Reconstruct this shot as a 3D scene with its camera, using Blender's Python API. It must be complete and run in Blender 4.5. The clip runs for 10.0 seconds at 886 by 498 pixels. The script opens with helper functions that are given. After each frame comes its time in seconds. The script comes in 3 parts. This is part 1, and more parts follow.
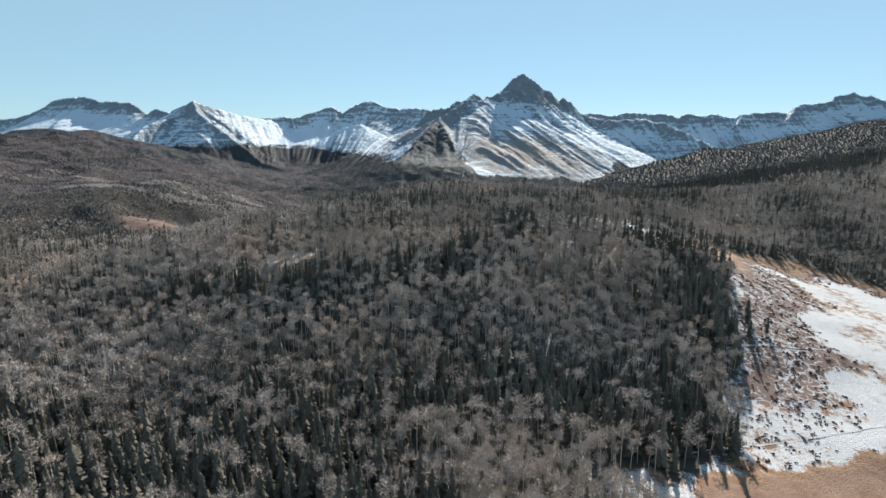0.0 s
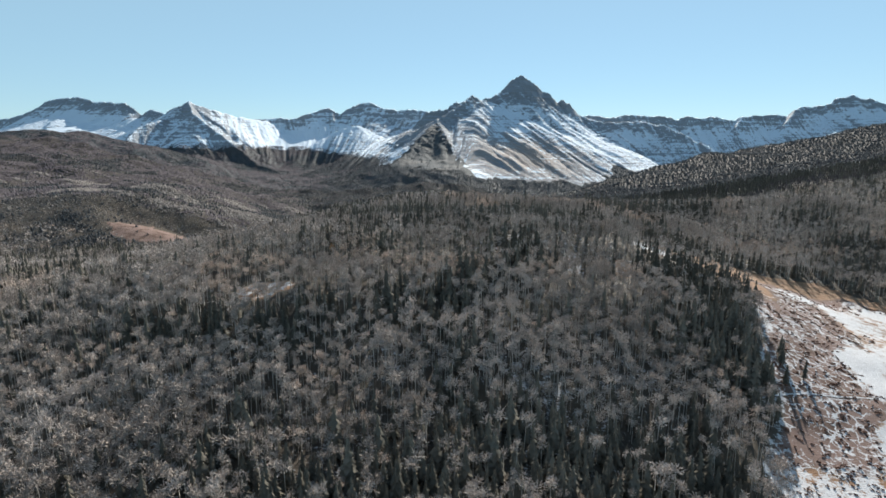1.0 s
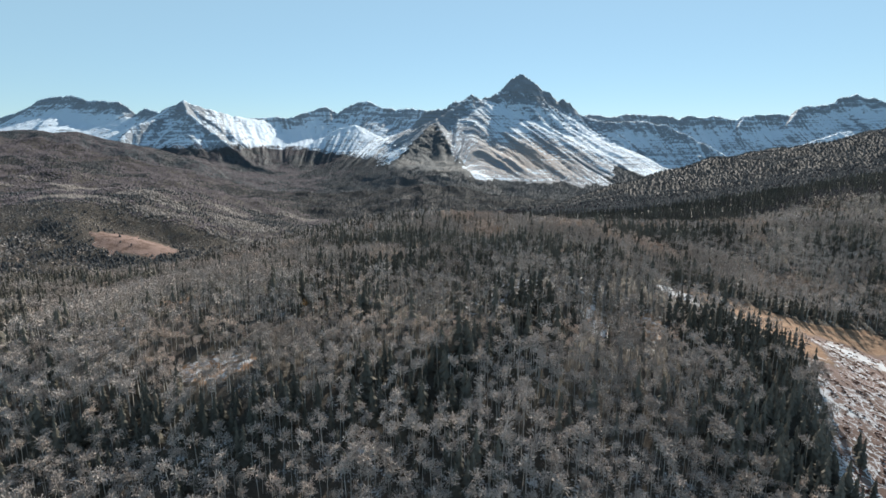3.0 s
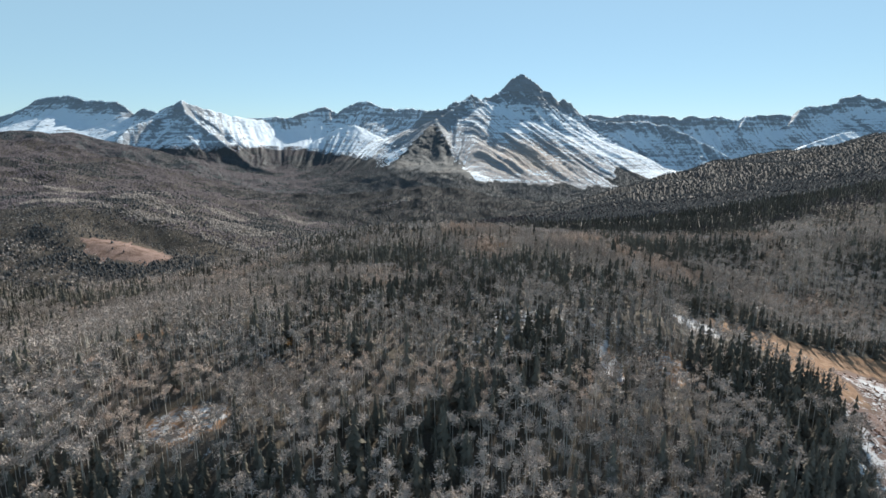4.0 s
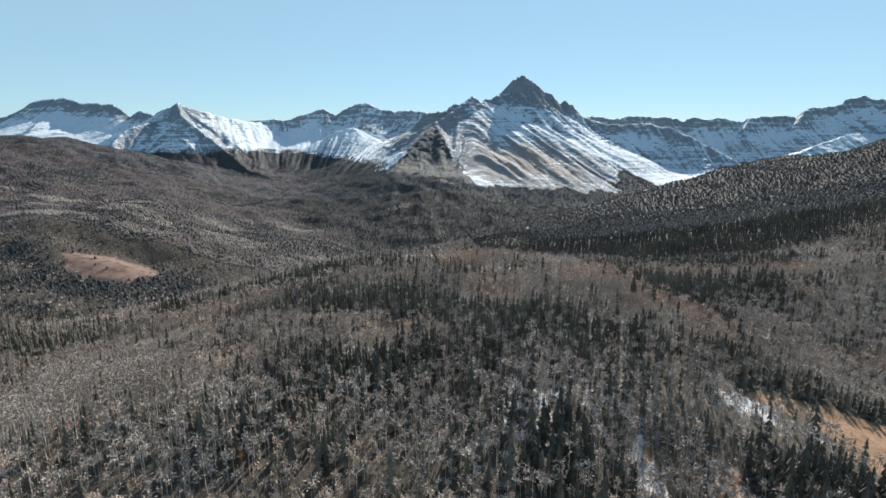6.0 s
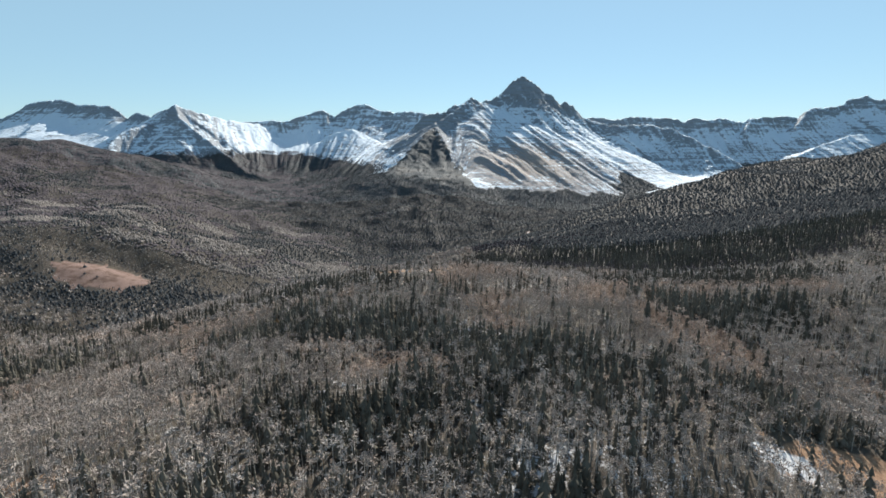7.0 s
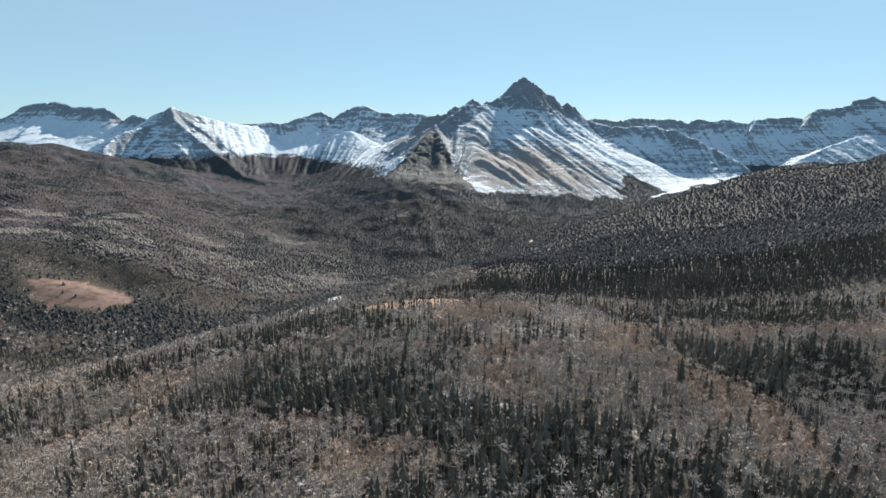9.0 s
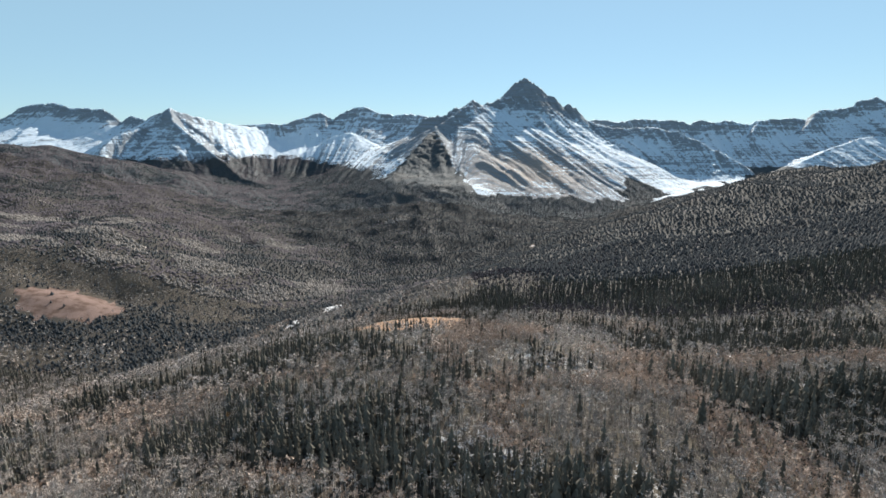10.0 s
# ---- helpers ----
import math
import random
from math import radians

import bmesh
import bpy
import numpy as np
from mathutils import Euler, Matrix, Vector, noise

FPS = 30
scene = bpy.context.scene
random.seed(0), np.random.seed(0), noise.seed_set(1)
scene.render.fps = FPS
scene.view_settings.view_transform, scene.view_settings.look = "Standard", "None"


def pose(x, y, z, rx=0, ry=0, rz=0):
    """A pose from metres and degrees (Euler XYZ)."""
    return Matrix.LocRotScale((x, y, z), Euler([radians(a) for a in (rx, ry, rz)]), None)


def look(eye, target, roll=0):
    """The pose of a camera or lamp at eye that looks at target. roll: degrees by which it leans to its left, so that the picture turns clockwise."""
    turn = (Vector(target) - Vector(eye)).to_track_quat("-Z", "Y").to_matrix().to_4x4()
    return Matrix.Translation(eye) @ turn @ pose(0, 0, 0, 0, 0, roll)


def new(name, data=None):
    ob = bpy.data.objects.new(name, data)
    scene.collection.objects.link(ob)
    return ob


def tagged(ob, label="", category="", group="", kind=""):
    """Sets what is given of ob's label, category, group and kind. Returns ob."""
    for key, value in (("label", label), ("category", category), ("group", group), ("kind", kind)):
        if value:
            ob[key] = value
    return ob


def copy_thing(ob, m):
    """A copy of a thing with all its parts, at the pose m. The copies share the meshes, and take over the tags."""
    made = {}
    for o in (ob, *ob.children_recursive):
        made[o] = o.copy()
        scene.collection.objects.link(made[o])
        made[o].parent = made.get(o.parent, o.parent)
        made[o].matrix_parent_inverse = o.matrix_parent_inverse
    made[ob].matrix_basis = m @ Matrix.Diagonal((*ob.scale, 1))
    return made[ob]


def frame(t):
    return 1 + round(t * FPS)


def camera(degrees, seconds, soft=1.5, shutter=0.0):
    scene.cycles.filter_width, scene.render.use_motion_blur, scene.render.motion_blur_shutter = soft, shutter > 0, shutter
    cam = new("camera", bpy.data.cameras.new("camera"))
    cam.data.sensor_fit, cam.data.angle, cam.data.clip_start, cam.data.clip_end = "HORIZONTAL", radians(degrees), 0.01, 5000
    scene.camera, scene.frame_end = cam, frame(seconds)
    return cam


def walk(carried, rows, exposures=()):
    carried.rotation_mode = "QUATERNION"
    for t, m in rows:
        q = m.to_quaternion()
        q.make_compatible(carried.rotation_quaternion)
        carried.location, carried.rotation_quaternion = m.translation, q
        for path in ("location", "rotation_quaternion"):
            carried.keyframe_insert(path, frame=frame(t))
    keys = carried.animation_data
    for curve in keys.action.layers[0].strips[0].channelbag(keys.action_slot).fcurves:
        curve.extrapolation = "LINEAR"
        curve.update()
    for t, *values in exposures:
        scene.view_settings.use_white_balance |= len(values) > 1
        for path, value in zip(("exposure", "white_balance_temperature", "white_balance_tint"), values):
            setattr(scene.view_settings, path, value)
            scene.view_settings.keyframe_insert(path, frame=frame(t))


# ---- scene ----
# ---- camera: a drone that flies ahead and climbs ----
cam = camera(81.4, 10.0, soft=1.58)
# seconds, x, y, z, yaw, pitch, roll
ROWS = [
    (0.0, 1.5, 4.4, 98.15, 0.05, -11.48, -0.01),
    (0.5, 2.34, 23.2, 102.3, -0.05, -11.36, 0.02),
    (1.0, 3.1, 40.24, 106.65, -0.19, -11.40, 0.15),
    (1.5, 3.65, 55.64, 111.12, -0.25, -11.45, 0.17),
    (2.0, 4.17, 70.16, 116.04, -0.30, -11.56, 0.2),
    (2.5, 4.74, 83.84, 120.96, -0.30, -11.62, 0.2),
    (4.0, 5.8, 125.5, 137.28, -0.31, -11.81, 0.24),
    (4.5, 6.39, 140.0, 142.26, -0.26, -11.78, 0.21),
    (5.0, 7.03, 154.27, 147.23, -0.26, -11.81, 0.2),
    (5.5, 7.68, 168.27, 152.16, -0.25, -11.82, 0.17),
    (7.0, 8.7, 214.0, 165.62, -0.28, -11.79, 0.05),
    (7.5, 9.35, 229.84, 170.1, -0.25, -11.79, 0.0),
    (8.0, 10.1, 245.08, 174.66, -0.23, -11.80, -0.03),
    (8.5, 10.75, 260.14, 179.5, -0.21, -11.82, -0.03),
    (9.0, 11.5, 275.63, 184.5, -0.19, -11.84, -0.04),
    (9.5, 12.3, 290.86, 189.3, -0.17, -11.85, -0.03),
    (10.0, 13.1, 306.24, 193.8, -0.15, -11.83, -0.04),
]
EXPOSURE, TINT = 0.72, 8.0
walk(
    cam,
    [(t, pose(x, y, z, 90 + pitch, 0, yaw) @ pose(0, 0, 0, 0, 0, roll)) for t, x, y, z, yaw, pitch, roll in ROWS],
    [(0.0, EXPOSURE, 6500, TINT), (10.0, EXPOSURE, 6500, TINT)],
)

# ---- sky and sun ----
SUN_AZIMUTH, SUN_ELEVATION = 19.0, 29.0  # degrees right of the way the camera looks, and above the horizon
world = bpy.data.worlds.new("sky")
scene.world = world
world.use_nodes = True
sky = world.node_tree.nodes.new("ShaderNodeTexSky")
sky.sky_type = "NISHITA"
sky.sun_disc = False
sky.sun_elevation, sky.sun_rotation = radians(SUN_ELEVATION), radians(SUN_AZIMUTH)
sky.altitude, sky.air_density, sky.dust_density, sky.ozone_density = 4500, 1.5, 0.5, 5.0
# thin haze evens the sky out, less so towards the zenith
veil = world.node_tree.nodes.new("ShaderNodeMix")
veil.data_type = "RGBA"
veil.inputs[7].default_value = (3.8, 5.8, 6.6, 1)
aim = world.node_tree.nodes.new("ShaderNodeTexCoord")
height = world.node_tree.nodes.new("ShaderNodeSeparateXYZ")
thin = world.node_tree.nodes.new("ShaderNodeMapRange")
for socket, value in zip(("From Min", "From Max", "To Min", "To Max"), (0.25, 0.95, 0.6, 0.12)):
    thin.inputs[socket].default_value = value
world.node_tree.links.new(aim.outputs["Generated"], height.inputs[0])
world.node_tree.links.new(height.outputs[2], thin.inputs["Value"])
world.node_tree.links.new(thin.outputs[0], veil.inputs[0])
world.node_tree.links.new(sky.outputs[0], veil.inputs[6])
world.node_tree.links.new(veil.outputs[2], world.node_tree.nodes["Background"].inputs[0])
world.node_tree.nodes["Background"].inputs[1].default_value = 0.0745

sun_data = bpy.data.lights.new("sun", "SUN")
sun_data.energy, sun_data.angle, sun_data.color = 5.0, radians(0.6), (1.0, 0.94, 0.86)
sun = new("sun", sun_data)
az, el = radians(SUN_AZIMUTH), radians(SUN_ELEVATION)
sun_way = Vector((math.sin(az) * math.cos(el), math.cos(az) * math.cos(el), math.sin(el)))
sun.matrix_world = look(sun_way * 3000, (0, 0, 0))


# ---- noise on arrays ----
def cell(ix, iy, seed):
    n = ix.astype(np.int64) * 374761393 + iy.astype(np.int64) * 668265263 + seed * 974711
    n = (n ^ (n >> 13)) * 1274126177 & 0xFFFFFFFF
    n = (n ^ (n >> 16)) * 2246822519 & 0xFFFFFFFF
    return ((n ^ (n >> 15)) & 0xFFFFFF) / float(0xFFFFFF)


def smooth_noise(x, y, seed=0):
    """Smooth noise from -1 to 1, one cell per unit."""
    ix, iy = np.floor(x), np.floor(y)
    fx, fy = x - ix, y - iy
    total = 0.0
    for dx in (0, 1):
        for dy in (0, 1):
            angle = cell(ix + dx, iy + dy, seed) * 2 * math.pi
            rx, ry = fx - dx, fy - dy
            wx, wy = 1 - np.abs(rx), 1 - np.abs(ry)
            w = wx**3 * (wx * (wx * 6 - 15) + 10) * wy**3 * (wy * (wy * 6 - 15) + 10)
            total = total + w * (np.cos(angle) * rx + np.sin(angle) * ry)
    return total * 1.5


def fbm(x, y, octaves=4, seed=0, gain=0.5):
    total, size = 0.0, 1.0
    for n in range(octaves):
        total = total + size * smooth_noise(x * 2**n + 17.3 * n, y * 2**n - 9.1 * n, seed + n)
        size *= gain
    return total


def ridged(x, y, octaves=4, seed=0, gain=0.5):
    """Sharp crests at 1, round valleys towards 0."""
    total, size, whole = 0.0, 1.0, 0.0
    for n in range(octaves):
        total = total + size * (1 - np.abs(smooth_noise(x * 2.1**n + 5.7 * n, y * 2.1**n + 3.3 * n, seed + n)))
        whole += size
        size *= gain
    return total / whole


def step(a, b, v):
    u = np.clip((v - a) / (b - a), 0, 1)
    return u * u * (3 - 2 * u)


# ---- lie of the land ----
# heights of broad swells on a 400 x 350 m lattice (valley and far hills) and a 140 m lattice (the wooded hill below the drone)
FAR_SWELLS = [
    0, 3, 25, 11, -57, -32, 86, 26, 100, 92, 45, 8,
    0, 7, 29, -31, 48, -77, 3, -19, -37, 16, 53, 45,
    3, 15, 36, -20, 91, -17, -55, 64, 81, 54, 105, 105,
    14, 37, 40, 12, -36, -67, -58, -55, 0, 42, 63, 64,
    26, 45, 30, 23, 4, -24, 32, -6, -25, 62, 10, 8,
    62, 39, 11, 1, -32, -34, -38, -53, -25, 26, -1, -1,
    103, 100, 91, 8, -37, 34, 94, -10, -47, -18, 0, 1,
]
NEAR_SWELLS = [
    22, 42, 12, 41, 7, 28, 18,
    20, 5, 5, 10, -6, 12, 17,
    38, 17, 44, 32, 42, -1, 19,
    26, 10, 25, 11, 30, -3, 18,
    38, -3, 8, 21, 9, 15, 24,
    8, 26, 24, 13, -5, 0, -12,
    -25, -6, -29, -11, -11, -23, -5,
]


def swells(x, y, xs, ys, radius, heights):
    total = np.zeros_like(x)
    for n, height in enumerate(heights):
        dx, dy = x - xs[n % len(xs)], y - ys[n // len(xs)]
        total += height * np.exp(-(dx * dx + dy * dy) / (2 * radius * radius))
    return total


def low_land(x, y):
    z = -60 + swells(x, y, range(-2400, 2001, 400), range(900, 3001, 350), 300, FAR_SWELLS)
    z += swells(x, y, range(-420, 421, 140), range(60, 901, 140), 100, NEAR_SWELLS)
    far = step(900, 1500, y)
    z += 1.6 * fbm(x / 60, y / 60, 3, 3) + far * (14 * fbm(x / 260, y / 260, 4, 11) - 10 * (1 - ridged(x / 420, y / 700, 2, 21)))
    fold = step(1450, 1800, y) * step(3100, 2800, y)
    z += fold * (34 * (ridged(x / 330 + 0.4, y / 520, 3, 23, 0.5) - 0.78) + 10 * fbm(x / 130, y / 130, 2, 24))
    # the bare red hill
    z -= 16 * np.exp(-(((x + 620) / 75) ** 2) - ((y - 1268) / 50) ** 2) + 5 * np.exp(-(((x + 730) / 80) ** 2) - ((y - 1240) / 50) ** 2)
    z += 11 * np.exp(-(((x + 690) / 85) ** 2) - ((y - 1203) / 36) ** 2) - 12 * np.exp(-(((x + 690) / 160) ** 2) - ((y - 1300) / 40) ** 2)
    # a gully with snow, and a rise
    z += 9 * np.exp(-(((x + 72) / 30) ** 2) - ((y - 288) / 26) ** 2) - 11 * np.exp(-(((x - 97) / 24) ** 2) - ((y - 360) / 26) ** 2) + 5 * np.exp(-(((x + 14) / 60) ** 2) - ((y - 785) / 28) ** 2)
    return z


# crest lines of the mountains: (x, y, z) along each, the fall of its flanks, and the unevenness of its crest
MASSIF_LEFT = [(-4100, 4350, 300), (-3740, 4350, 290), (-3470, 4350, 315), (-3285, 4350, 380), (-3160, 4350, 455), (-3050, 4350, 465), (-2915, 4350, 480), (-2810, 4350, 445), (-2545, 4350, 430), (-2475, 4350, 380), (-2425, 4350, 335), (-2350, 4350, 385), (-2245, 4350, 355), (-2000, 4060, 385)]
SNOW_PEAK = [(-2000, 4060, 385), (-1930, 4045, 410), (-1890, 4040, 437), (-1835, 4060, 408), (-1750, 4150, 370), (-1670, 4300, 335), (-1565, 4500, 315), (-1500, 4650, 310)]
SNOW_PEAK_SPUR = [(-1890, 4040, 437), (-1780, 3850, 335), (-1635, 3700, 270), (-1490, 3600, 180), (-1325, 3500, 80), (-1185, 3400, -10), (-1035, 3350, -60)]
SNOW_PEAK_RIB = [(-1890, 4040, 437), (-1945, 3900, 315), (-1985, 3750, 275), (-2040, 3600, 215), (-2025, 3450, 150)]
BACK_LEFT = [(-1725, 4800, 325), (-1525, 4800, 345), (-1425, 4800, 350), (-1350, 4800, 340), (-1175, 4800, 385), (-1015, 4800, 435), (-980, 4800, 410), (-905, 4800, 380), (-805, 4800, 445), (-640, 4800, 485), (-535, 4800, 435), (-385, 4800, 410), (-235, 4800, 425), (-130, 4800, 405), (110, 4800, 365)]
SNOW_BASIN = [(-1500, 4560, 190), (-1300, 4560, 190), (-1000, 4560, 195)]
KNOB = [(-995, 4290, 35), (-900, 4290, 165), (-835, 4290, 220), (-675, 4290, 265), (-590, 4290, 230), (-515, 4290, 190), (-395, 4290, 60)]
HIGH_PEAK = [(-120, 4150, 355), (-35, 4100, 365), (30, 4100, 375), (95, 4150, 430), (160, 4170, 450), (205, 4190, 460), (245, 4200, 490), (305, 4250, 455), (405, 4300, 485), (475, 4350, 515), (570, 4400, 630), (645, 4415, 675), (730, 4420, 620), (825, 4430, 545), (890, 4430, 525), (945, 4440, 460), (1015, 4450, 475), (1085, 4460, 425), (1165, 4480, 355), (1315, 4500, 310)]
HIGH_PEAK_SPUR = [(245, 4200, 490), (90, 3950, 365), (-30, 3800, 290), (-160, 3700, 200), (-325, 3600, 100), (-490, 3450, 5)]
HIGH_PEAK_FOOT = [(-30, 3800, 285), (45, 3450, 140), (150, 2980, -60)]
HIGH_PEAK_TOE = [(-30, 3800, 285), (-160, 3400, 120), (-310, 2900, -55)]
ROCK_RIDGE = [(1165, 4480, 355), (1285, 4400, 305), (1385, 4300, 290), (1525, 4200, 300), (1705, 4100, 265), (1835, 4000, 190), (1960, 3900, 105), (2075, 3800, 15)]
BACK_RIGHT = [(1235, 4750, 365), (1310, 4750, 375), (1510, 4750, 355), (1640, 4750, 380), (1825, 4750, 375), (1975, 4750, 370), (2100, 4750, 345), (2195, 4750, 370), (2300, 4750, 345), (2420, 4750, 370), (2595, 4750, 335), (2665, 4750, 370), (2810, 4750, 380), (2980, 4750, 395), (3110, 4750, 370), (3170, 4750, 450), (3390, 4750, 465), (3480, 4750, 515), (3620, 4750, 555), (3750, 4750, 530), (3865, 4750, 500), (4240, 4750, 400), (4700, 4750, 380)]
SNOW_SHOULDER = [(2365, 3900, -55), (2575, 4000, 55), (2840, 4100, 145), (3155, 4250, 215), (3480, 4400, 235)]
MASSIF_BENCH = [(-3050, 4120, 255), (-2960, 4150, 320), (-2720, 4130, 262), (-2430, 4060, 205)]
PEAK_BENCH = [(335, 4230, 448), (520, 4195, 398), (690, 4130, 345), (870, 4050, 278)]
RIDGE_KNOLL = [(1370, 4050, 130), (1485, 4050, 128), (1590, 3960, 82)]
RIGHT_SPUR = [(3130, 4720, 430), (2990, 4600, 330), (2900, 4480, 210)]
MIDDLE_SPUR = [(2660, 4730, 365), (2560, 4620, 270), (2500, 4500, 190)]
# crest, fall of the flanks, height and reach of the steep rock under the crest, unevenness
CRESTS = [
    (MASSIF_LEFT, 0.55, 70, 90, 4), (SNOW_PEAK, 0.55, 45, 90, 8), (SNOW_PEAK_SPUR, 0.55, 30, 60, 7), (SNOW_PEAK_RIB, 0.58, 20, 60, 6),
    (BACK_LEFT, 0.5, 80, 110, 8), (SNOW_BASIN, 0.27, 0, 50, 0), (KNOB, 0.5, 10, 50, 5), (HIGH_PEAK, 0.43, 240, 260, 16),
    (HIGH_PEAK_SPUR, 0.52, 40, 120, 16), (HIGH_PEAK_FOOT, 0.47, 0, 90, 8), (HIGH_PEAK_TOE, 0.44, 0, 90, 8), (ROCK_RIDGE, 0.5, 70, 150, 13), (BACK_RIGHT, 0.5, 90, 110, 9),
    (SNOW_SHOULDER, 0.42, 10, 60, 5), (MASSIF_BENCH, 0.33, 6, 40, 3), (PEAK_BENCH, 0.38, 8, 40, 4), (RIDGE_KNOLL, 0.5, 10, 40, 4), (RIGHT_SPUR, 0.6, 20, 50, 6), (MIDDLE_SPUR, 0.6, 20, 50, 6),
]


def high_land(x, y):
    top, away = np.full_like(x, -400.0), np.zeros_like(x)
    crest_noise = 2.6 * (ridged(x / 60, y / 60, 3, 51, 0.7) - 0.8)
    for crest, fall, cliff, reach, rough in CRESTS:
        for (ax, ay, az), (bx, by, bz) in zip(crest, crest[1:]):
            ux, uy = bx - ax, by - ay
            s = np.clip(((x - ax) * ux + (y - ay) * uy) / (ux * ux + uy * uy), 0, 1)
            d = np.hypot(x - ax - s * ux, y - ay - s * uy)
            z = az + s * (bz - az) + rough * crest_noise - fall * d - cliff * (1 - np.exp(-d / reach))
            away = np.where(z > top, d, away)
            top = np.maximum(top, z)
    return top, away


def fall_lines(x, y):
    """Coordinates across and along the gullies: they run down to both sides from the high peak, and straight down elsewhere."""
    lean = 0.42 * np.tanh((x - 60) / 160) * step(1900, 1300, x) * step(-900, -300, x) + 0.5 * step(-700, -1400, x) * np.tanh((x + 1900) / 250)
    x2, y2 = x + 16 * fbm(x / 330, y / 330, 2, 71), y + 16 * fbm(x / 330, y / 330, 2, 72)
    return x2 - (4400 - y2) * lean, y2


def land(x, y):
    z = low_land(x, y)
    far = y > 2500
    if far.any():
        fx, fy = x[far], y[far]
        top, away = high_land(fx, fy)
        rise = step(-120, 120, top - z[far])
        across, along = fall_lines(fx, fy)
        ribs = ridged(across / 140, along / 1400, 2, 31, 0.5) - 0.75
        small = ridged(across / 46, along / 900, 2, 35, 0.6) - 0.75
        crag = ridged(fx / 34, fy / 34, 3, 37) - 0.75
        bench = 3.5 * np.sin(top / 8.0 + 2 * fbm(fx / 200, fy / 200, 2, 5)) * step(150, 320, top) * step(4450, 4600, fy)
        down = step(-160, 40, top)
        calm = 1 - 0.85 * np.exp(-(((fx + 1250) / 330) ** 2 + ((fy - 4330) / 260) ** 2))
        high = top + calm * rise * ((0.4 + 0.6 * step(10, 150, away)) * down * (55 * ribs + 22 * small) + (5 + 8 * step(330, 430, top) + 22 * step(360, 450, top) * np.exp(-(((fx - 640) / 420) ** 2))) * crag * step(60, 260, top) + bench)
        # keep the skyline where the crest lines put it
        z[far] = np.logaddexp(z[far] / 14, high / 14) * 14
    return z


# ---- what grows where ----
def meadow(x, y):
    """How deep inside the open meadow a place lies, in metres (negative: in the wood)."""
    edge = np.interp(y, [100, 150, 186, 219, 250, 285, 326, 368, 398, 412, 425, 445], [50, 80, 112, 132, 150, 167, 189, 198, 196, 176, 160, 158])
    edge = edge + 9 * fbm(x / 34, y / 34, 3, 81)
    far_edge = np.interp(x, [160, 200, 250, 295, 330, 420, 700], [426, 430, 430, 428, 370, 250, 150])
    return np.minimum(x - edge, far_edge + 5 * fbm(x / 25, y / 25, 2, 82) - y)


def tree_limit(x, y):
    """The height up to which the woods climb the mountains."""
    limit = np.interp(x, [-2600, -1900, -1400, -1000, -600, 100, 250, 560, 900, 1250, 1900, 2300], [60, 70, 75, 60, 25, -40, -78, -88, -108, -100, -60, 0])
    clump = 95 * np.exp(-(((x - 1080) / 130) ** 2 + ((y - 3230) / 210) ** 2))
    return limit + clump + 22 * fbm(x / 90, y / 140, 3, 111)


# small open places in the woods: x, y, half width, half depth, snow on them
BALDS = [
    (-668, 1200, 98, 60, 0.0), (-14, 770, 58, 40, 0.0), (156, 407, 15, 13, 0.75), (-90, 305, 17, 11, 0.5), (90, 362, 6, 15, 0.6),
    (118, 358, 6, 14, 0.45), (-169, 367, 5, 14, 0.5), (-152, 396, 15, 8, 0.1), (-379, 587, 24, 12, 0.4), (-190, 1250, 22, 60, 1.0),
    (-235, 1120, 9, 30, 1.0), (240, 1195, 11, 34, 1.0), (300, 1900, 7, 16, 0.75), (-430, 880, 40, 16, 0.2), (70, 152, 15, 10, 0.62),
]


def balds(x, y):
    """Openness of the small open places, and the snow on them."""
    total, snow = np.zeros_like(x), np.zeros_like(x)
    for cx, cy, rx, ry, white in BALDS:
        d = ((x - cx) / rx) ** 2 + ((y - cy) / ry) ** 2 + 0.5 * fbm(x / 30 + cx, y / 30, 2, 83)
        inside = step(1.15, 0.75, d)
        total, snow = np.maximum(total, inside), np.maximum(snow, inside * white)
    return total, snow


# stands of one kind: x, y, half width, half depth
SPRUCE_NEAR = [
    (152, 275, 16, 50), (42, 212, 28, 32), (-83, 274, 45, 16), (-27, 154, 26, 34), (101, 200, 22, 30), (-11, 298, 22, 16), (-95, 150, 60, 22), (-150, 170, 40, 16),
    (-70, 461, 22, 25), (-90, 424, 20, 19), (-33, 422, 19, 21), (0, 446, 24, 26), (37, 412, 24, 21), (53, 372, 19, 12), (83, 416, 19, 18), (167, 462, 24, 21),
    (139, 357, 18, 10), (161, 353, 18, 10), (178, 342, 19, 12), (21, 315, 22, 10), (45, 324, 16, 10), (-84, 375, 17, 10), (-31, 354, 15, 10),
]
SPRUCE_HILL = [
    (-265, 682, 33, 15), (-222, 687, 32, 12), (-179, 692, 31, 16), (-137, 691, 29, 19), (-97, 696, 29, 12), (-55, 694, 23, 13), (-20, 655, 17, 10), (171, 626, 21, 12),
    (197, 605, 25, 17), (229, 598, 26, 17), (272, 604, 33, 19), (252, 701, 38, 16), (301, 692, 44, 16), (357, 696, 36, 15), (-84, 573, 32, 20), (-36, 556, 29, 25),
    (-4, 532, 24, 22), (-147, 579, 28, 18), (55, 508, 25, 11), (81, 502, 17, 10), (310, 757, 56, 24), (96, 918, 66, 52), (40, 905, 55, 52),
]
